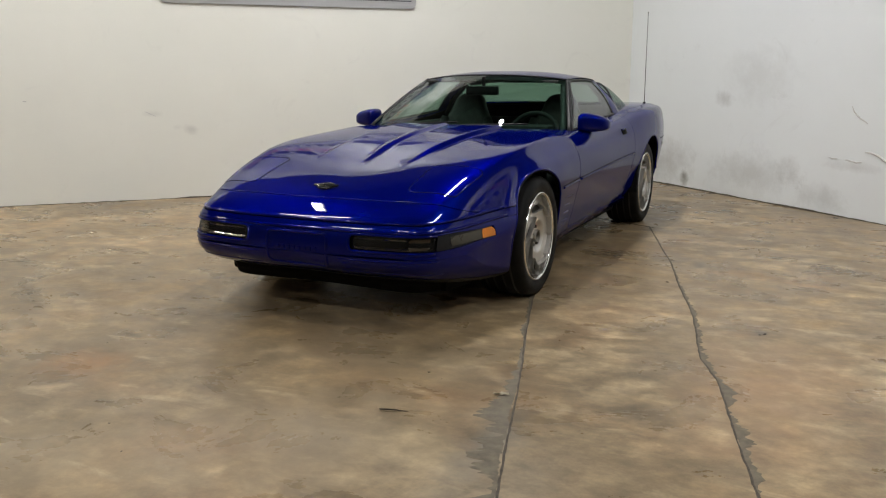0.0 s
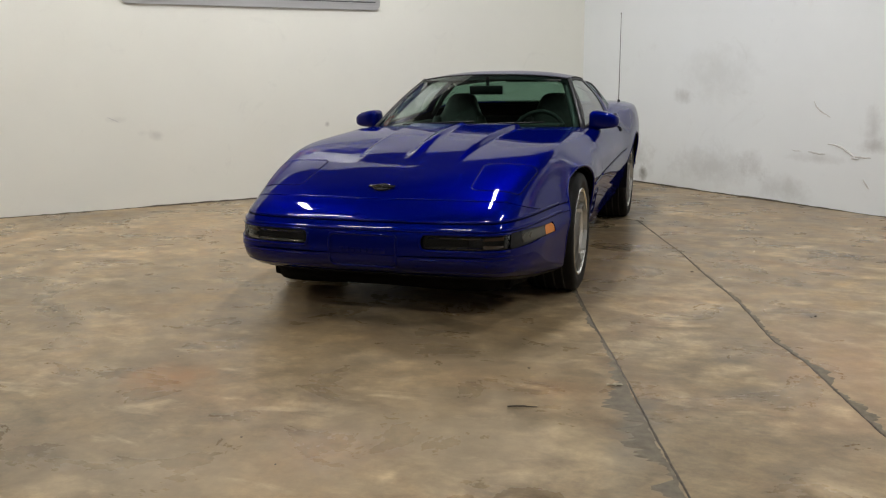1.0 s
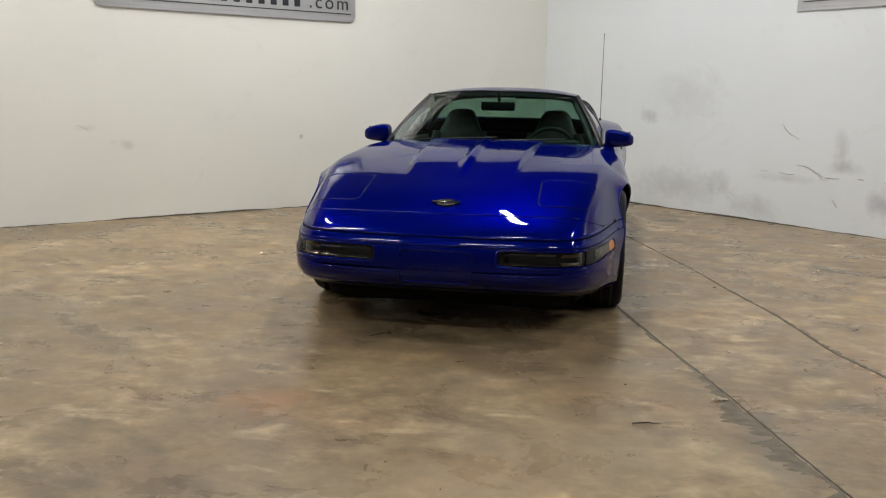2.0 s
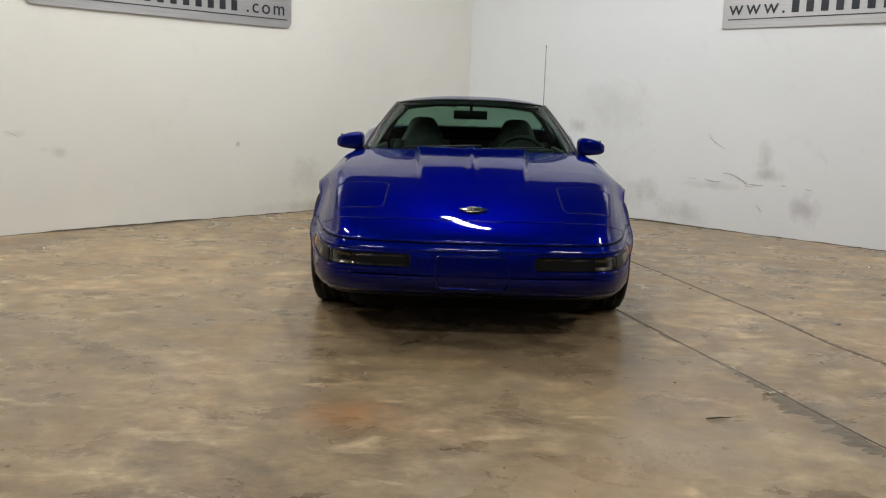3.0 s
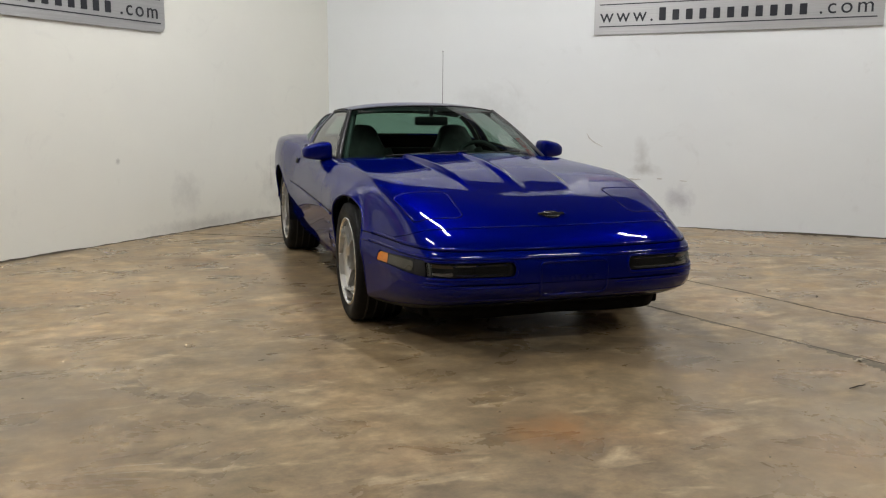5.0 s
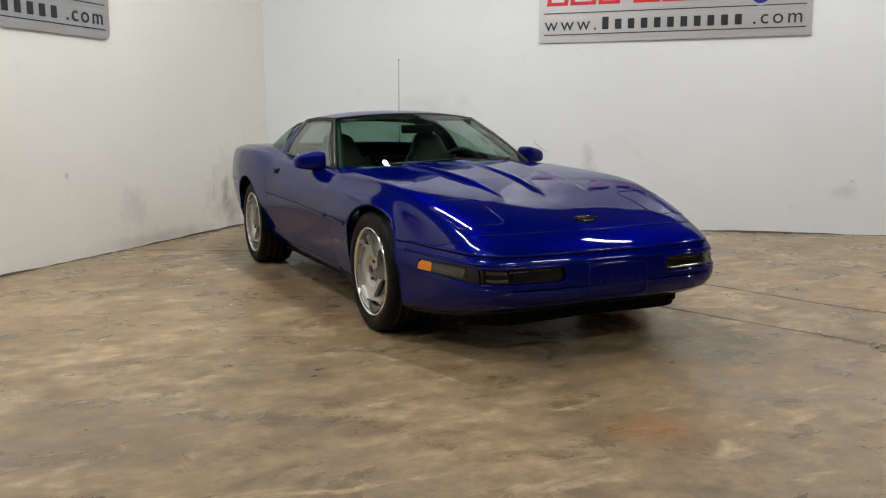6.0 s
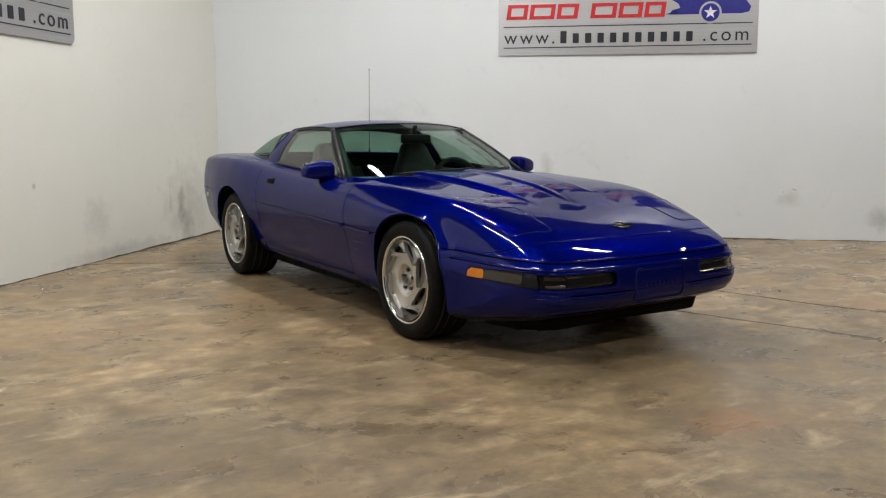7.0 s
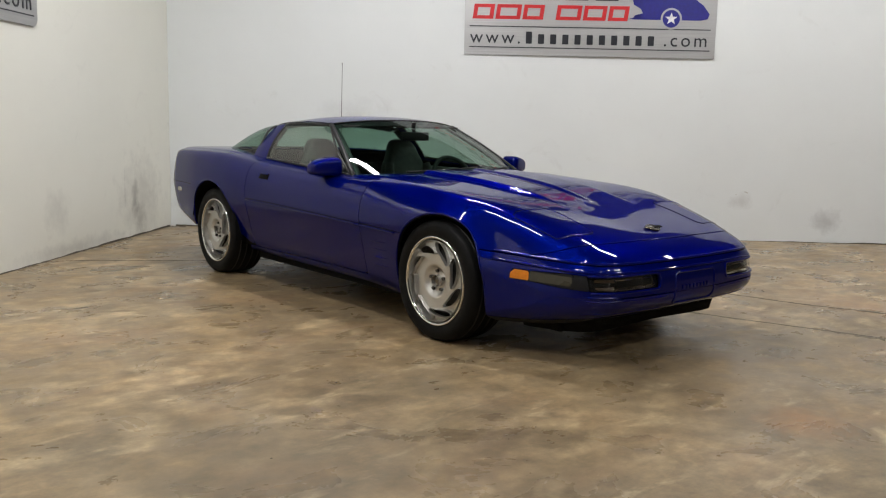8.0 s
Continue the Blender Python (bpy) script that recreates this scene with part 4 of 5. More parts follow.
def nose_line(name, drop, r, limit=84, n=70, lift=0.0, start=None):
    """A fine rolled edge running round the nose, a set drop below the body groove."""
    pts = []
    for turn in np.linspace(-limit if start is None else start, limit, n):
        z = 0.48 - drop
        for _ in range(3):
            p, q = round_front(z, turn)
            z = float(GROOVE(p.y)) - drop
        pts.append((p, q))
    v, f = tube(surface_loop(pts, lift), r, 10)
    return mesh_part(name, v, f, BLUE, bumper)


nose_line("panel_roll", -0.0070, 0.0075, lift=-0.0040)
nose_line("panel_roll", 0.0300, 0.0075, lift=-0.0040)
# front edge of the hood
hood_edge = [on_top(x, NOSE + 0.004 + float(nose_shift(np.array(x))) * (1 - float(fade(np.array(0.165 / 1.15))))) for x in np.linspace(-0.60, 0.60, 61)]
v, f = tube(surface_loop(hood_edge, -0.0012), 0.0034, 8)
mesh_part("hood_edge", v, f, BLUE, car)


def front_bead(name, x0, x1, z0, z1, r, material=BLUE, n=24, label="", proud=0.6, flat=0.38):
    """A shallow roll standing proud of the bumper skin by a part of its radius."""
    pts = [on_front(x0 + (x1 - x0) * k / n, z0 + (z1 - z0) * k / n) for k in range(n + 1)]
    sink = [(proud - 1.0) * r - (0.8 * r if k in (0, n) else 0.0) for k in range(n + 1)]
    line = [p + q * d for (p, q), d in zip(pts, sink) if p is not None]
    v, f = tube(line, r, 16, flat=flat)
    return mesh_part(name, v, f, material, bumper, label)


for sx in (1, -1):
    front_bead("bumper_bead", sx * 0.20, sx * 0.66, 0.337, 0.341, 0.0055, proud=0.55, flat=1.0)
    front_bead("bumper_bead", sx * 0.20, sx * 0.66, 0.319, 0.323, 0.0055, proud=0.5, flat=1.0)
    front_bead("bumper_bead", sx * 0.20, sx * 0.66, 0.262, 0.262, 0.006, proud=0.5, flat=1.0)
    # painted rim round the lamp opening, rounded at its inner end
    rim = [(0.64 - 0.335 * k / 14, 0.4335) for k in range(15)]
    rim += [(0.297 - 0.034 * math.sin(radians(180 * k / 10)) ** 0.6, 0.397 + 0.0365 * math.cos(radians(180 * k / 10))) for k in range(1, 10)]
    rim += [(0.305 + 0.335 * k / 14, 0.3605) for k in range(15)]
    v, f = tube(surface_loop([on_front(sx * x, z) for x, z in rim], -0.001), 0.0062, 10)
    mesh_part("lamp_rim", v, f, BLUE, bumper)
# raised edge of the plate recess
edge = [(a - 0.157, b + 0.277) for a, b in rounded_outline(0.314, 0.146, 0.022, 6)]
dense = []
for (x0, z0), (x1, z1) in zip(edge, edge[1:] + edge[:1]):
    k = max(1, int(math.hypot(x1 - x0, z1 - z0) / 0.012))
    dense += [(x0 + (x1 - x0) * i / k, z0 + (z1 - z0) * i / k) for i in range(k)]
v, f = tube(surface_loop([on_front(x, z) for x, z in dense], -0.0005), 0.0066, 10, closed=True)
mesh_part("plate_edge", v, f, BLUE, bumper)
boxed("underbody", (-0.60, -0.66, 0.14), (0.60, 3.0, 0.24), SHELL, car, "black underbody", 0.02)
# Added black boxes under the sills that hold light off the floor.
for sx in (1, -1):
    boxed("sill_light_block", (sx * 0.40, 0.36, 0.145), (sx * 0.68, 2.06, 0.215), SHELL, car, "black box added under the sill to keep light out", 0.012)

# front fender gills: four body-coloured louvres behind the wheel
for sx in (1, -1):
    for i in range(4):
        z = 0.318 + 0.044 * i
        n = 12
        pts = [on_side(sx, 0.375 + 0.17 * k / n, z - 0.004 * k / n) for k in range(n + 1)]
        rr = [0.008 * max(0.05, math.sin(math.pi * k / n)) ** 0.5 for k in range(n + 1)]
        v, f = tube(surface_loop(pts, -0.003), rr, 12, flat=0.9)
        v = [p if (p.z - z) < 0.0 else Vector((p.x, p.y, z + 0.35 * (p.z - z))) for p in v]
        mesh_part("gill", v, f, BLUE, car)

# body side moulding along the door
for sx in (1, -1):
    for y0, y1 in ((0.30, DOOR_F - 0.006), (DOOR_F + 0.006, DOOR_R - 0.006)):
        pts = [on_side(sx, y, float(GROOVE(y)) - 0.010) for y in np.linspace(y0, y1, 24)]
        v, f = tube(surface_loop(pts, 0.001), 0.006, 8)
        mesh_part("side_moulding", v, f, BLUE, car)
        pts = [on_side(sx, y, float(GROOVE(y))) for y in np.linspace(y0, y1, 24)]
        seam("moulding_shadow_gap", pts, 0.0018, material=SHELL)

# door handles: dark recess with a painted flap
for sx in (1, -1):
    p, n = on_side(sx, 1.735, 0.727)
    bm = bmesh.new()
    fr = Matrix((Vector((0, 1, 0)), n.cross(Vector((0, 1, 0))).normalized() * 1.0, n)).transposed().to_4x4()
    fr.translation = p
    box(bm, (-0.062, -0.021, -0.01), (0.062, 0.021, 0.0025), fr, 0.007)
    h = part("door_handle", bm, SHELL, car, "black recessed handle", 40)
    bm = bmesh.new()
    zz = 1 if (fr @ Vector((0, 1, 0)) - p).z > 0 else -1
    box(bm, (-0.055, min(0.010 * zz, 0.020 * zz), 0.0), (0.050, max(0.010 * zz, 0.020 * zz), 0.005), fr, 0.002)
    part("handle_flap", bm, BLUE, h, "blue handle flap", 40)

# seam between the rear bumper and the body
for sx in (1, -1):
    seam("bumper_seam", [on_side(sx, y, 0.615) for y in np.linspace(2.765, 3.30, 20)], 0.0022, material=SHELL)

# rear side markers
for sx in (1, -1):
    pts = [on_side(sx, 2.99 + 0.09 * k / 6, 0.56) for k in range(7)]
    v, f = tube(surface_loop(pts, 0.0), [0.008, 0.016, 0.018, 0.018, 0.018, 0.016, 0.008], 8, flat=0.3, up=(sx, 0, 0))
    mesh_part("rear_marker", v, f, WHITELENS, car, "pale rear side marker")

# painted lips of the wheel arches
for cy, cz, r in ARCHES:
    for sx in (1, -1):
        ends = [(cy - r, 0.318 if cy > 1 else 0.235)] + [(cy - r * math.cos(w), cz + r * math.sin(w)) for w in np.linspace(0, math.pi, 40)] + [(cy + r, 0.30)]
        v, f = tube(surface_loop([on_side(sx, y, z) for y, z in ends], -0.003), 0.006, 10)
        mesh_part("arch_lip", v, f, BLUE, car)

# wheel housings
for cy, cz, r in ARCHES:
    for sx in (1, -1):
        prof = [(r + 0.008, sx * (0.765 if cy < 1 else 0.838)), (r + 0.012, sx * 0.50), (0.02, sx * 0.50)]
        v, f = lathe(prof, 40)
        v = [(x, y + cy, z + cz) for x, y, z in v]
        f = [q for q in f if min(v[i][2] for i in q) > (0.20 if cy < 1 else 0.262) and (cy < 1 or v[q[0]][1] < cy or min(v[i][2] for i in q) > 0.36)]
        mesh_part("wheel_housing", v, f, SHELL, car, "black wheel housing")


# ---- glasshouse ----
def patch(fn, nu, nv):
    v = [fn(-1 + 2 * i / (nu - 1), j / (nv - 1)) for j in range(nv) for i in range(nu)]
    return v, grid_faces(nv, nu)


def ws_base(u):
    return np.array((0.672 * u, 0.60 + 0.30 * u * u, 0.786 - 0.016 * u * u))


def ws_top(u):
    return np.array((0.498 * u, 1.30 + 0.11 * u * u, 1.100 - 0.031 * abs(u) ** 2.6))


def windshield(u, t):
    p = ws_base(u) * (1 - t) + ws_top(u) * t
    p[2] += 0.024 * math.sin(math.pi * t) * (1 - 0.4 * u * u)
    return p


def hoop_front(u):
    return np.array((0.500 * u, 2.02 - 0.03 * u * u, 1.102 - 0.030 * abs(u) ** 3.0))


def roof(u, t):
    a, b = ws_top(u) + np.array((0, 0.018, 0.003)), hoop_front(u)
    p = a * (1 - t) + b * t
    p[2] += 0.025 * math.sin(math.pi * min(1, t * 1.02)) ** 0.8 * (1 - 0.55 * abs(u) ** 2.5)
    return p


def hatch_top(u):
    return np.array((0.498 * u, 2.17 - 0.04 * u * u, 1.083 - 0.037 * abs(u) ** 2.6))


def hatch_base(u):
    w = u * math.pi / 2
    s, c = math.sin(abs(w)), math.cos(w)
    return np.array((math.copysign(0.672 * s ** 0.62, u), 2.09 + 0.83 * max(c, 0) ** 0.62, 0.838 + 0.036 * max(c, 0) ** 0.5))


def hatch(u, t):
    p = hatch_top(u) * (1 - t) + hatch_base(u) * t
    p[2] += 0.055 * math.sin(math.pi * t)
    return p


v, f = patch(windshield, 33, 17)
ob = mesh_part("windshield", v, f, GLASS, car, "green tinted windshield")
v, f = patch(roof, 33, 17)
mesh_part("roof", v, f, BLUE, car, "blue removable roof panel")
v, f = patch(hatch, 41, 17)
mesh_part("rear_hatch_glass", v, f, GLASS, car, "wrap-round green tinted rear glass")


def roof_hoop(u, t):
    a, b = hoop_front(u) + np.array((0, 0.006, 0)), hatch_top(u)
    p = a * (1 - t) + b * t
    p[2] += 0.006 * math.sin(math.pi * t)
    return p


v, f = patch(roof_hoop, 33, 6)
mesh_part("roof_hoop", v, f, BLUE, car)
def side_top(y):
    return np.array((0.505, y, 1.066 - 0.16 * ((y - 1.70) ** 2)))


for sx in (1, -1):
    belt_f, belt_r = np.array((0.680, 0.935, 0.774)), np.array((0.676, 1.935, 0.832))

    def side_glass(u, t, s=sx):
        k = (u + 1) / 2
        lo = belt_f * (1 - k) + belt_r * k
        hi = side_top(1.42) * (1 - k) + side_top(1.985) * k
        hi[2] += 0.010 * math.sin(math.pi * k)
        p = lo * (1 - t) + hi * t
        p[0] += 0.022 * math.sin(math.pi * t)
        p[0] *= s
        return p

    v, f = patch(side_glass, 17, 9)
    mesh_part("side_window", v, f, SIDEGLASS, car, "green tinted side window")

    def sail(u, t, s=sx):
        k = (u + 1) / 2
        lo = np.array((0.684, 1.945, 0.826)) * (1 - k) + np.array((0.684, 2.12, 0.836)) * k
        hi = np.array((0.502, 1.992, 1.064)) * (1 - k) + np.array((0.499, 2.132, 1.048)) * k
        p = lo * (1 - t) + hi * t
        p[0] += 0.024 * math.sin(math.pi * t) + 0.006 * math.sin(math.pi * k)
        p[0] *= s
        return p

    v, f = patch(sail, 9, 11)
    mesh_part("door_pillar", v, f, BLUE, car, "blue hoop pillar")
    # bars and seals
    a_bar = [windshield(sx * 1.0, t) * (1 - 0.0) + np.array((sx * 0.006, 0.012, -0.002)) for t in np.linspace(0, 1, 12)]
    v, f = tube(a_bar, 0.017, 10, flat=0.75)
    mesh_part("windshield_pillar", v, f, BLACK, car, "black windshield pillar")
    v, f = tube([side_glass(-1, t) + np.array((sx * 0.004, -0.004, 0)) for t in np.linspace(0, 1, 10)], 0.007, 8)
    mesh_part("window_seal", v, f, TRIMGREY, car, "dark grey window seal")
    for pts, r in (([side_glass(u, 1.0) + np.array((0, 0, 0.004)) for u in np.linspace(-1, 1, 14)], 0.008), ([side_glass(1, t) for t in np.linspace(0, 1, 10)], 0.005), ([side_glass(u, 0.0) + np.array((sx * 0.004, 0, 0.002)) for u in np.linspace(-1, 1, 14)], 0.008)):
        v, f = tube(pts, r, 8)
        mesh_part("window_seal", v, f, SEAL, car, "black window seal")
    v, f = tube([hatch(sx * 1.0, t) for t in np.linspace(0, 1, 8)], 0.007, 6)
    mesh_part("hatch_seal", v, f, SEAL, car, "black hatch seal")

v, f = tube([ws_top(u) + np.array((0, 0.008, 0.0)) for u in np.linspace(-1, 1, 25)], 0.009, 8, flat=0.7)
mesh_part("header_bar", v, f, BLACK, car, "black windshield header")
v, f = tube([ws_base(u) + np.array((0, -0.004, 0.0)) for u in np.linspace(-1, 1, 25)], 0.010, 8)
mesh_part("cowl_seal", v, f, BLACK, car, "black cowl seal")
v, f = tube([hatch_base(u) + np.array((0, 0.0, 0.002)) for u in np.linspace(-1, 1, 61)], 0.009, 6)
mesh_part("hatch_seal", v, f, SEAL, car, "black hatch seal")
v, f = patch(lambda u, t: windshield(u, 0.90 + 0.09 * t) + np.array((0, 0.004, -0.006)), 25, 4)
mesh_part("shade_band", v, f, BLACK, car, "black shade band")
for x0, x1, z, name in ((-0.42, 0.06, 0.792, "wiper"), (0.02, 0.46, 0.792, "wiper")):
    pts = [windshield(x / 0.66, 0.03 + 0.05 * k / 7) + np.array((0, -0.004, 0.008)) for k, x in enumerate(np.linspace(x0, x1, 8))]
    v, f = tube(pts, 0.006, 6)
    mesh_part(name, v, f, BLACK, car, "black wiper")


# ---- mirrors ----
def superball(c, r, e, nu=20, nv=14):
    v, f = [], []
    pw = lambda q: math.copysign(abs(q) ** e, q)
    for j in range(nv + 1):
        ph = -math.pi / 2 + math.pi * j / nv
        for i in range(nu):
            th = 2 * math.pi * i / nu
            v.append((c[0] + r[0] * pw(math.cos(ph)) * pw(math.cos(th)), c[1] + r[1] * pw(math.cos(ph)) * pw(math.sin(th)), c[2] + r[2] * pw(math.sin(ph))))
    for j in range(nv):
        for i in range(nu):
            k = (i + 1) % nu
            f.append((j * nu + i, j * nu + k, (j + 1) * nu + k, (j + 1) * nu + i))
    return v, f


for sx in (1, -1):
    v, f = superball((0, 0, 0), (0.082, 0.088, 0.049), 0.48, 36, 22)
    w = []
    for x, y, z in v:
        k = (x + 0.082) / 0.164
        y2 = y * (1.0 - 0.35 * k) + 0.035 * k
        z2 = z * (1.16 - 0.50 * k * k) - 0.012 * k * k
        w.append((sx * (0.788 + x * 1.1), 1.05 + min(y2, 0.045), 0.820 + 1.05 * z2))
    if sx < 0:
        f = [q[::-1] for q in f]
    mirror = mesh_part("door_mirror", w, f, BLUE, car, "blue wing mirror shell")
    boxed("mirror_glass", (sx * 0.715, 1.094, 0.790), (sx * 0.858, 1.098, 0.858), CHROME, mirror, "mirror glass", 0.001)
    pts = [(sx * 0.752, 1.055, 0.806), (sx * 0.732, 1.066, 0.786), (sx * 0.712, 1.078, 0.766), (sx * 0.695, 1.088, 0.752)]
    v, f = tube(pts, [0.034, 0.036, 0.040, 0.044], 14, flat=0.6)
    mesh_part("mirror_foot", v, f, BLUE, mirror, "blue mirror foot")

# antenna on the rear deck
v, f = tube([(0.655, 3.07, 0.86), (0.655, 3.07, 0.885)], 0.011, 10)
ant = mesh_part("antenna", v, f, BLACK, car, "black antenna base")
v, f = tube([(0.655, 3.07, 0.88), (0.656, 3.065, 1.25), (0.657, 3.06, 1.585)], [0.0028, 0.0024, 0.002], 6)
mesh_part("mast", v, f, BLACK, ant, "thin dark mast")
v, f = superball((0.657, 3.06, 1.588), (0.005, 0.005, 0.006), 1.0, 8, 6)
mesh_part("mast_tip", v, f, BLACK, ant)


# ---- wheels ----
def wheel(cx, cy, sx):
    """A wide tyre on a polished alloy wheel with swept slots; the outer face looks to +x before turning."""
    w = new("wheel")
    w.parent = car
    w.location = (cx, cy, HUB)
    w["label"] = "silver alloy wheel with swept slots and wide black tyre"
    half = 0.128
    prof = [(0.222, -half + 0.012), (0.245, -half + 0.002), (0.275, -half), (0.296, -half + 0.012), (0.304, -half + 0.03), (0.306, -0.05), (0.306, 0.05), (0.304, half - 0.03), (0.296, half - 0.012), (0.275, half), (0.245, half - 0.002), (0.222, half - 0.012)]
    prof = [(r, a * sx) for r, a in prof]
    v, f = lathe(prof, 72)
    if sx > 0:
        f = [q[::-1] for q in f]
    tyre = mesh_part("tyre", v, f, RUBBER, w, "black low-profile tyre")
    for a in (-0.07, -0.025, 0.025, 0.07):
        v, f = lathe([(0.3045, a - 0.005), (0.3072, a - 0.004), (0.3072, a + 0.004), (0.3045, a + 0.005)], 72)
        mesh_part("tread_groove", v, f, SEAL, tyre)
    face = half - 0.006
    rim_p = [(0.226, face - 0.012), (0.225, face), (0.219, face + 0.002), (0.214, face - 0.003), (0.209, face - 0.014), (0.203, face - 0.022), (0.196, face - 0.040), (0.192, face - 0.10), (0.190, -0.10)]
    v, f = lathe([(r, a * sx) for r, a in rim_p], 72)
    if sx > 0:
        f = [q[::-1] for q in f]
    rim = mesh_part("rim", v, f, POLISH, w, "polished rim lip")
    # face disc with eight swept slots
    nr, nt_ = 26, 192
    rows = []
    for i in range(nr):
        r = 0.030 + (0.198 - 0.030) * i / (nr - 1)
        dish = -0.030 + 0.022 * fade(np.array((r - 0.055) / 0.03)) - 0.016 * max(0, (r - 0.13) / 0.068) ** 1.5
        for k in range(nt_):
            th = 2 * math.pi * k / nt_
            rows.append(((face + float(dish)) * sx, r * math.cos(th), r * math.sin(th), sx, 0, 0, r, th))
    a = np.array(rows)
    fc = []
    for i in range(nr - 1):
        for k in range(nt_):
            l = (k + 1) % nt_
            fc.append((i * nt_ + k, i * nt_ + l, (i + 1) * nt_ + l, (i + 1) * nt_ + k) if sx > 0 else (i * nt_ + k, (i + 1) * nt_ + k, (i + 1) * nt_ + l, i * nt_ + l))

    def slots(q):
        r, th = np.hypot(q[:, 1], q[:, 2]), np.arctan2(q[:, 2], q[:, 1])
        th = th * sx
        sweep = th - 5.5 * (r - 0.17)
        ph = (sweep * 8 / (2 * math.pi)) % 1.0 - 0.5
        along = ph * 2 * math.pi / 8 * r
        mid = 0.162 + 0.006 * np.sin(ph * math.pi)
        e = (np.abs(along) / 0.053) ** 2.4 + (np.abs(r - mid - 0.022 * ph) / (0.0235 + 0.020 * ph)) ** 2.0
        return e - 1.0

    fa, ff = clip(a, fc, slots)
    nrm = vertex_normals(fa[:, :3], ff)
    fa[:, 3:6] = nrm
    disc = mesh_part("wheel_face", fa[:, :3], ff, ALLOY, w, "machined alloy face with eight swept slots", nrm)
    wv, wf = rim_walls(fa, ff, 0.022)
    mesh_part("slot_edge", wv, wf, ALLOY, disc, smooth=False)
    v, f = lathe([(0.001, (face - 0.055) * sx), (0.190, (face - 0.055) * sx), (0.190, (face - 0.065) * sx)], 48)
    mesh_part("brake_disc", v, f, DARKALLOY, w, "dark brake disc")
    v, f = lathe([(0.001, (face - 0.020) * sx), (0.024, (face - 0.020) * sx), (0.029, (face - 0.024) * sx), (0.031, (face - 0.036) * sx)], 28)
    mesh_part("centre_cap", v, f, STEEL, disc, "grey centre cap")
    for k in range(5):
        th = 2 * math.pi * k / 5 + 0.3
        c = Matrix.Translation(((face - 0.026) * sx, 0.050 * math.cos(th), 0.050 * math.sin(th))) @ Matrix.Rotation(math.pi / 2, 4, "Y")
        bm = bmesh.new()
        bmesh.ops.create_cone(bm, cap_ends=True, segments=6, radius1=0.0095, radius2=0.0085, depth=0.016, matrix=c)
        part("lug_nut", bm, DARKALLOY, disc, "dark lug nut")
    return w


for cy, tr in ((0.0, TRACK_F), (AXLE_R, TRACK_R)):
    for sx in (1, -1):
        wheel(sx * tr, cy, sx)


# ---- cabin ----
boxed("cabin_floor", (-0.66, 0.55, 0.24), (0.66, 2.95, 0.27), CARPET, car, "dark carpet")
boxed("firewall", (-0.66, 0.50, 0.24), (0.66, 0.56, 0.72), DASH, car)
boxed("cargo_floor", (-0.62, 1.98, 0.27), (0.62, 2.88, 0.66), CARPET, car, "dark carpeted cargo floor", 0.03)
boxed("rear_bulkhead", (-0.60, 1.93, 0.27), (0.60, 1.99, 0.80), CARPET, car, "dark carpeted bulkhead", 0.02)
v, f = superball((0.0, 2.28, 0.70), (0.42, 0.16, 0.075), 0.6)
mesh_part("cargo_cover", v, f, LEATHER, car, "pale grey rolled cargo cover")


def dash_shape(u, t):
    y = 0.72 + 0.16 * (u * u) * 0.6 + 0.36 * t
    return np.array((0.655 * u, y, 0.765 - 0.02 * t + 0.02 * math.sin(math.pi * t) - (0.20 * max(0, t - 0.75) / 0.25)))


v, f = patch(dash_shape, 17, 12)
dash = mesh_part("dashboard", v, f, DASH, car, "dark vinyl dashboard")
boxed("instrument_hood", (0.16, 0.92, 0.72), (0.54, 1.08, 0.800), DASH, dash, "instrument hood", 0.03)
boxed("centre_console", (-0.13, 0.95, 0.27), (0.13, 1.95, 0.58), DASH, car, "dark centre console", 0.03)
for sx in (1, -1):
    boxed("door_lining", (sx * 0.615, 0.95, 0.30), (sx * 0.650, 1.93, 0.775), LEATHER, car, "grey door lining", 0.015)


def seat(x):
    s = new("seat")
    s.parent = car
    s["label"] = "grey leather bucket seat with tall back"
    v, f = superball((x, 1.42, 0.42), (0.23, 0.27, 0.085), 0.5)
    mesh_part("cushion", v, f, LEATHER, s)
    v, f = superball((0, 0, 0.0), (0.225, 0.075, 0.31), 0.55, 24, 20)
    out = []
    for a, b, c in v:
        k = (c + 0.31) / 0.62
        w = 1.0 - 0.42 * fade(np.array((k - 0.50) / 0.38))
        out.append((x + a * float(w), 1.70 + b + 0.13 * k + 0.02 * (a / 0.2) ** 2 * -1, 0.66 + c))
    mesh_part("backrest", out, f, LEATHER, s)
    for sy in (-1, 1):
        v, f = tube([(x + sy * 0.19, 1.62, 0.45), (x + sy * 0.20, 1.66, 0.62), (x + sy * 0.165, 1.72, 0.80)], [0.05, 0.055, 0.03], 10)
        mesh_part("bolster", v, f, LEATHER, s)
    return s


for x in (0.345, -0.345):
    seat(x)

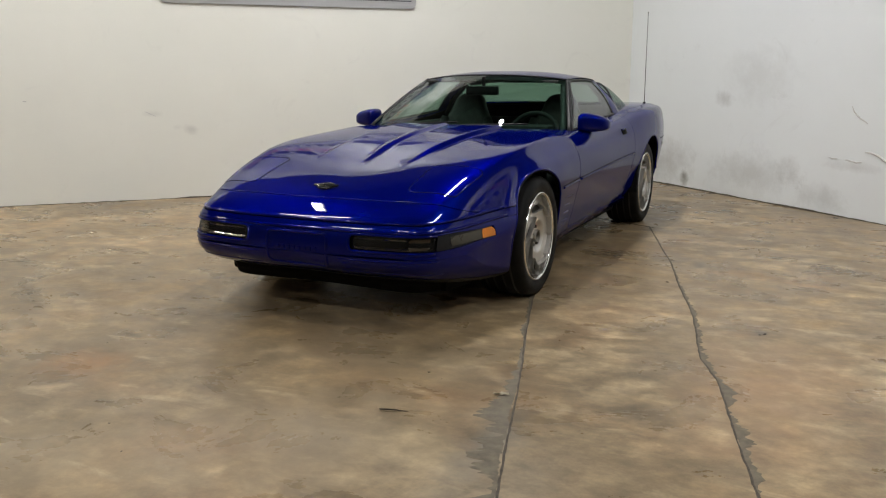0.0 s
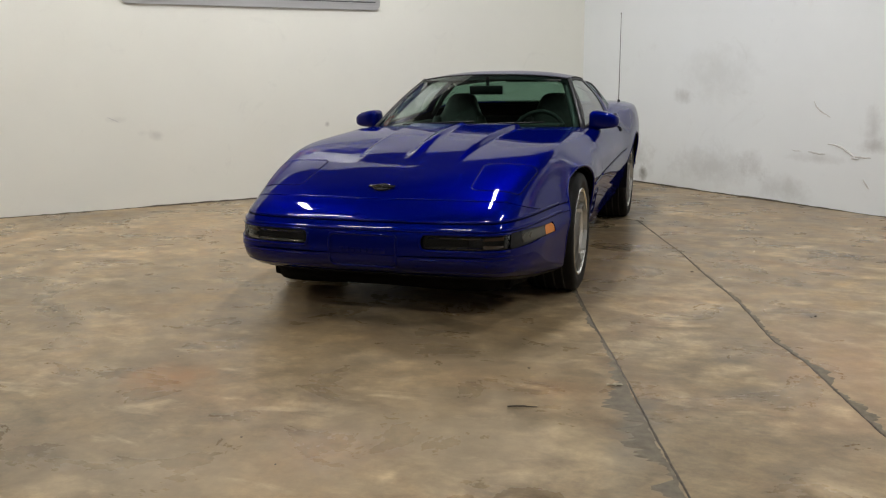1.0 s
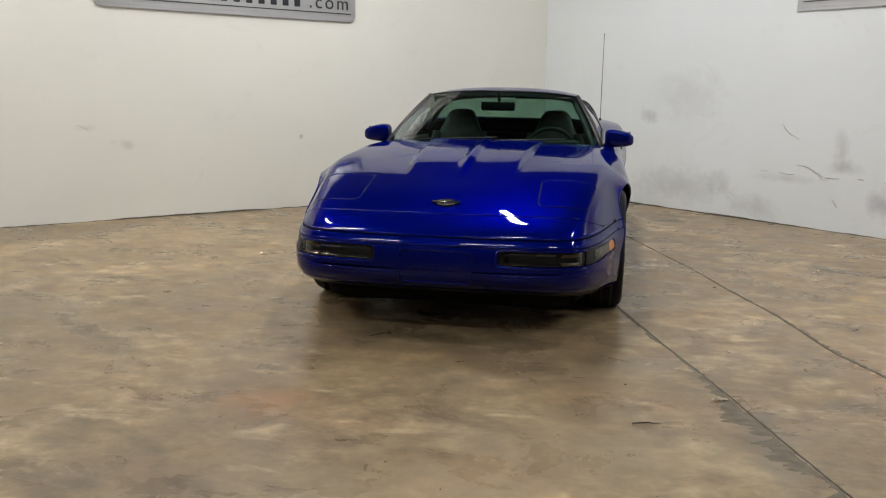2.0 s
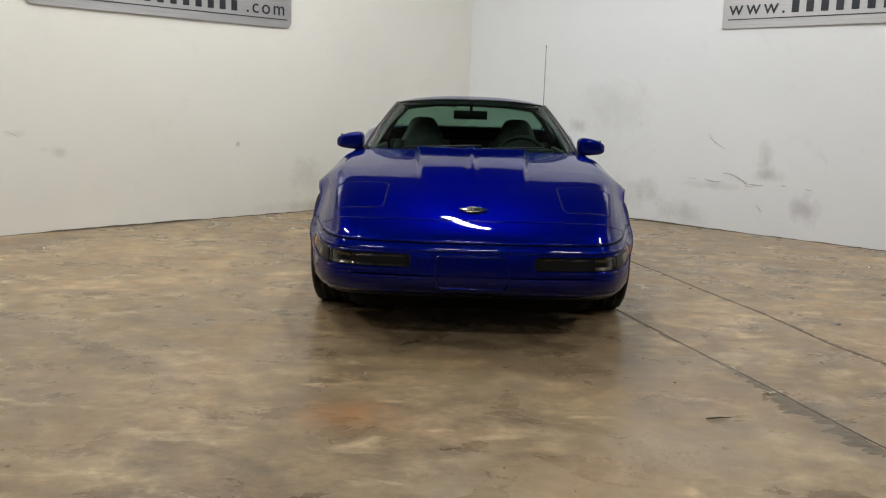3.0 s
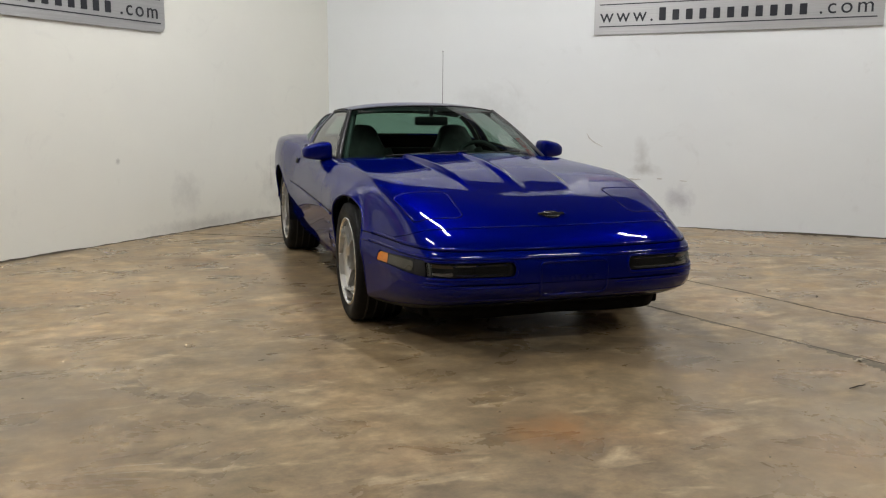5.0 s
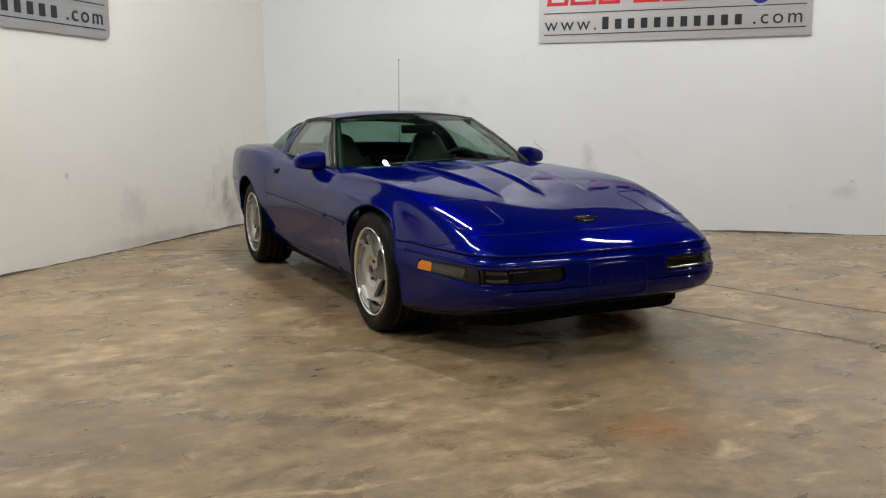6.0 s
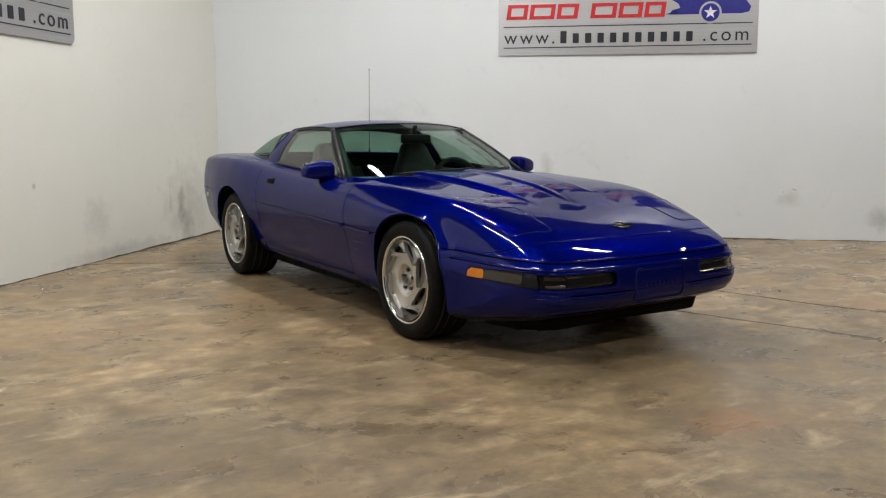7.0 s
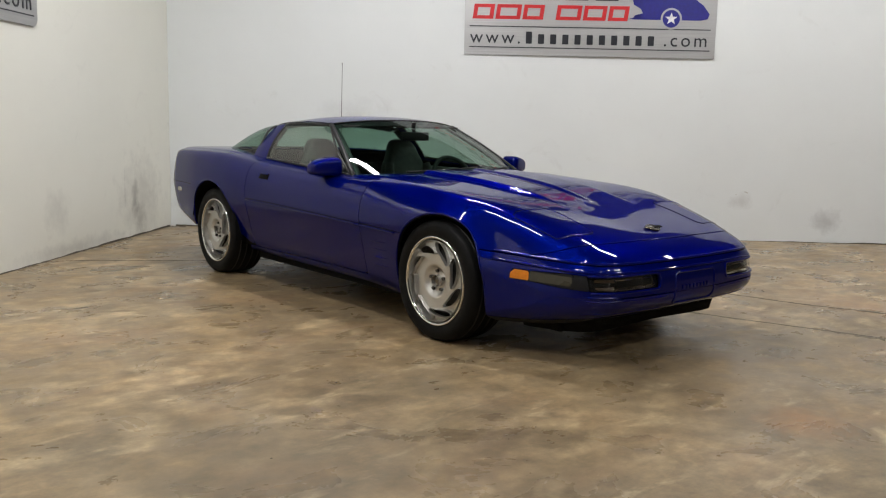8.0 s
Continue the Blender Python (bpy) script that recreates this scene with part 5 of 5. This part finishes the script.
# steering wheel
bm = bmesh.new()
m = Matrix.Translation((0.345, 1.20, 0.705)) @ Matrix.Rotation(radians(64), 4, "X")
ring = [m @ Vector((0.172 * math.cos(a), 0.172 * math.sin(a), 0)) for a in (2 * math.pi * i / 40 for i in range(40))]
v, f = tube(ring, 0.015, 8, closed=True)
bm.free()
sw = mesh_part("steering_wheel", v, f, DASH, car, "black leather steering wheel")
for a in (0, 180, 240, 300):
    v, f = tube([m @ Vector((0.03 * math.cos(radians(a)), 0.03 * math.sin(radians(a)), -0.01)), m @ Vector((0.175 * math.cos(radians(a)), 0.175 * math.sin(radians(a)), 0))], 0.014, 8, flat=0.6)
    mesh_part("spoke", v, f, DASH, sw)
v, f = superball((0, 0, 0), (0.07, 0.06, 0.025), 0.7)
mesh_part("horn_pad", [m @ Vector(p) for p in v], f, DASH, sw)
boxed("steering_column", (0.31, 0.95, 0.66), (0.38, 1.20, 0.73), DASH, car, "", 0.02)

# inside mirror, sun visors, cabin roof lining
boxed("cabin_mirror", (-0.118, 1.185, 0.972), (0.108, 1.212, 1.030), BLACK, car, "black inside mirror", 0.012)
boxed("mirror_stem", (-0.010, 1.205, 1.015), (0.010, 1.225, 1.088), BLACK, car)
for x0, x1 in ((-0.46, -0.10), (0.10, 0.46)):
    boxed("sun_visor", (x0, 1.30, 1.052), (x1, 1.43, 1.066), DASH, car, "dark sun visor", 0.005)
v, f = patch(lambda u, t: roof(u * 0.96, t) + np.array((0, 0, -0.025)), 17, 9)
mesh_part("roof_lining", v, f, DASH, car, "dark roof lining")
v, f = patch(lambda u, t: roof_hoop(u * 0.97, t) + np.array((0, 0, -0.03)), 17, 4)
mesh_part("hoop_lining", v, f, DASH, car, "dark hoop lining")
for sx in (1, -1):
    v, f = tube([(sx * 0.485, 2.05, 1.03), (sx * 0.56, 2.04, 0.95), (sx * 0.645, 2.02, 0.80)], 0.035, 8, flat=0.5)
    mesh_part("hoop_lining", v, f, DASH, car, "dark hoop lining")
    v, f = tube([windshield(sx * 0.955, t) + np.array((0, 0.03, -0.02)) for t in np.linspace(0, 1, 10)], 0.022, 8, flat=0.7)
    mesh_part("pillar_lining", v, f, DASH, car, "pillar lining")


# ---- litter on the floor ----
def litter(name, pts, r, material, label, cat):
    v, f = tube(pts, r, 5)
    return tagged(mesh_part(name, v, f, material), label, cat)


litter("twig", [(0.838, -1.685, 0.003), (0.865, -1.686, 0.007), (0.895, -1.674, 0.006), (0.905, -1.672, 0.004), (0.935, -1.662, 0.003)], [0.002, 0.003, 0.0028, 0.0022, 0.0013], TWIG, "small dark twig lying on the concrete", "twig")


def dry_leaf(x, y, size, turn, seed):
    rnd = random.Random(seed)
    bm = bmesh.new()
    n = 12
    c = bm.verts.new((0, 0, size * 0.10))
    ringv = []
    for i in range(n):
        a = 2 * math.pi * i / n
        rr = size * (0.6 + 0.5 * abs(math.cos(a))) * rnd.uniform(0.7, 1.15)
        ringv.append(bm.verts.new((rr * math.cos(a), 0.6 * rr * math.sin(a), 0.002 + rnd.uniform(0, size * 0.3))))
    for i in range(n):
        bm.faces.new((c, ringv[i], ringv[(i + 1) % n]))
    bmesh.ops.solidify(bm, geom=bm.faces, thickness=0.0008)
    ob = part("dry_leaf", bm, LEAF, smooth=60)
    ob.matrix_world = pose(x, y, 0.0012, 0, 0, turn)
    return tagged(ob, "pale dry leaf scrap on the concrete", "leaf", "litter")


dry_leaf(1.160, -1.385, 0.028, 20, 1)


def crumb(x, y, size, seed):
    rnd = random.Random(seed)
    bm = bmesh.new()
    bmesh.ops.create_icosphere(bm, subdivisions=1, radius=size * 0.7)
    for v in bm.verts:
        v.co = Vector((v.co.x * rnd.uniform(0.8, 1.6), v.co.y * rnd.uniform(0.6, 1.2), v.co.z * 0.3))
    ob = part("crumb", bm, TWIG, smooth=60)
    ob.matrix_world = pose(x, y, size * 0.15, 0, 0, rnd.uniform(0, 180))
    return tagged(ob, "small dark crumb of dirt on the concrete", "crumb", "litter")


for i, (x, y, s) in enumerate([(0.825, -1.285, 0.008), (0.105, -2.16, 0.006), (-1.59, -0.33, 0.008), (-0.73, -1.27, 0.005), (-0.555, -1.54, 0.006), (1.93, -0.23, 0.012), (1.91, -0.25, 0.008), (1.30, 2.6, 0.012), (0.9, -1.33, 0.005), (-1.3, -1.2, 0.005), (-2.2, -0.9, 0.006), (0.3, -2.3, 0.005), (1.36, 0.55, 0.012)]):
    crumb(x, y, s, i + 10)
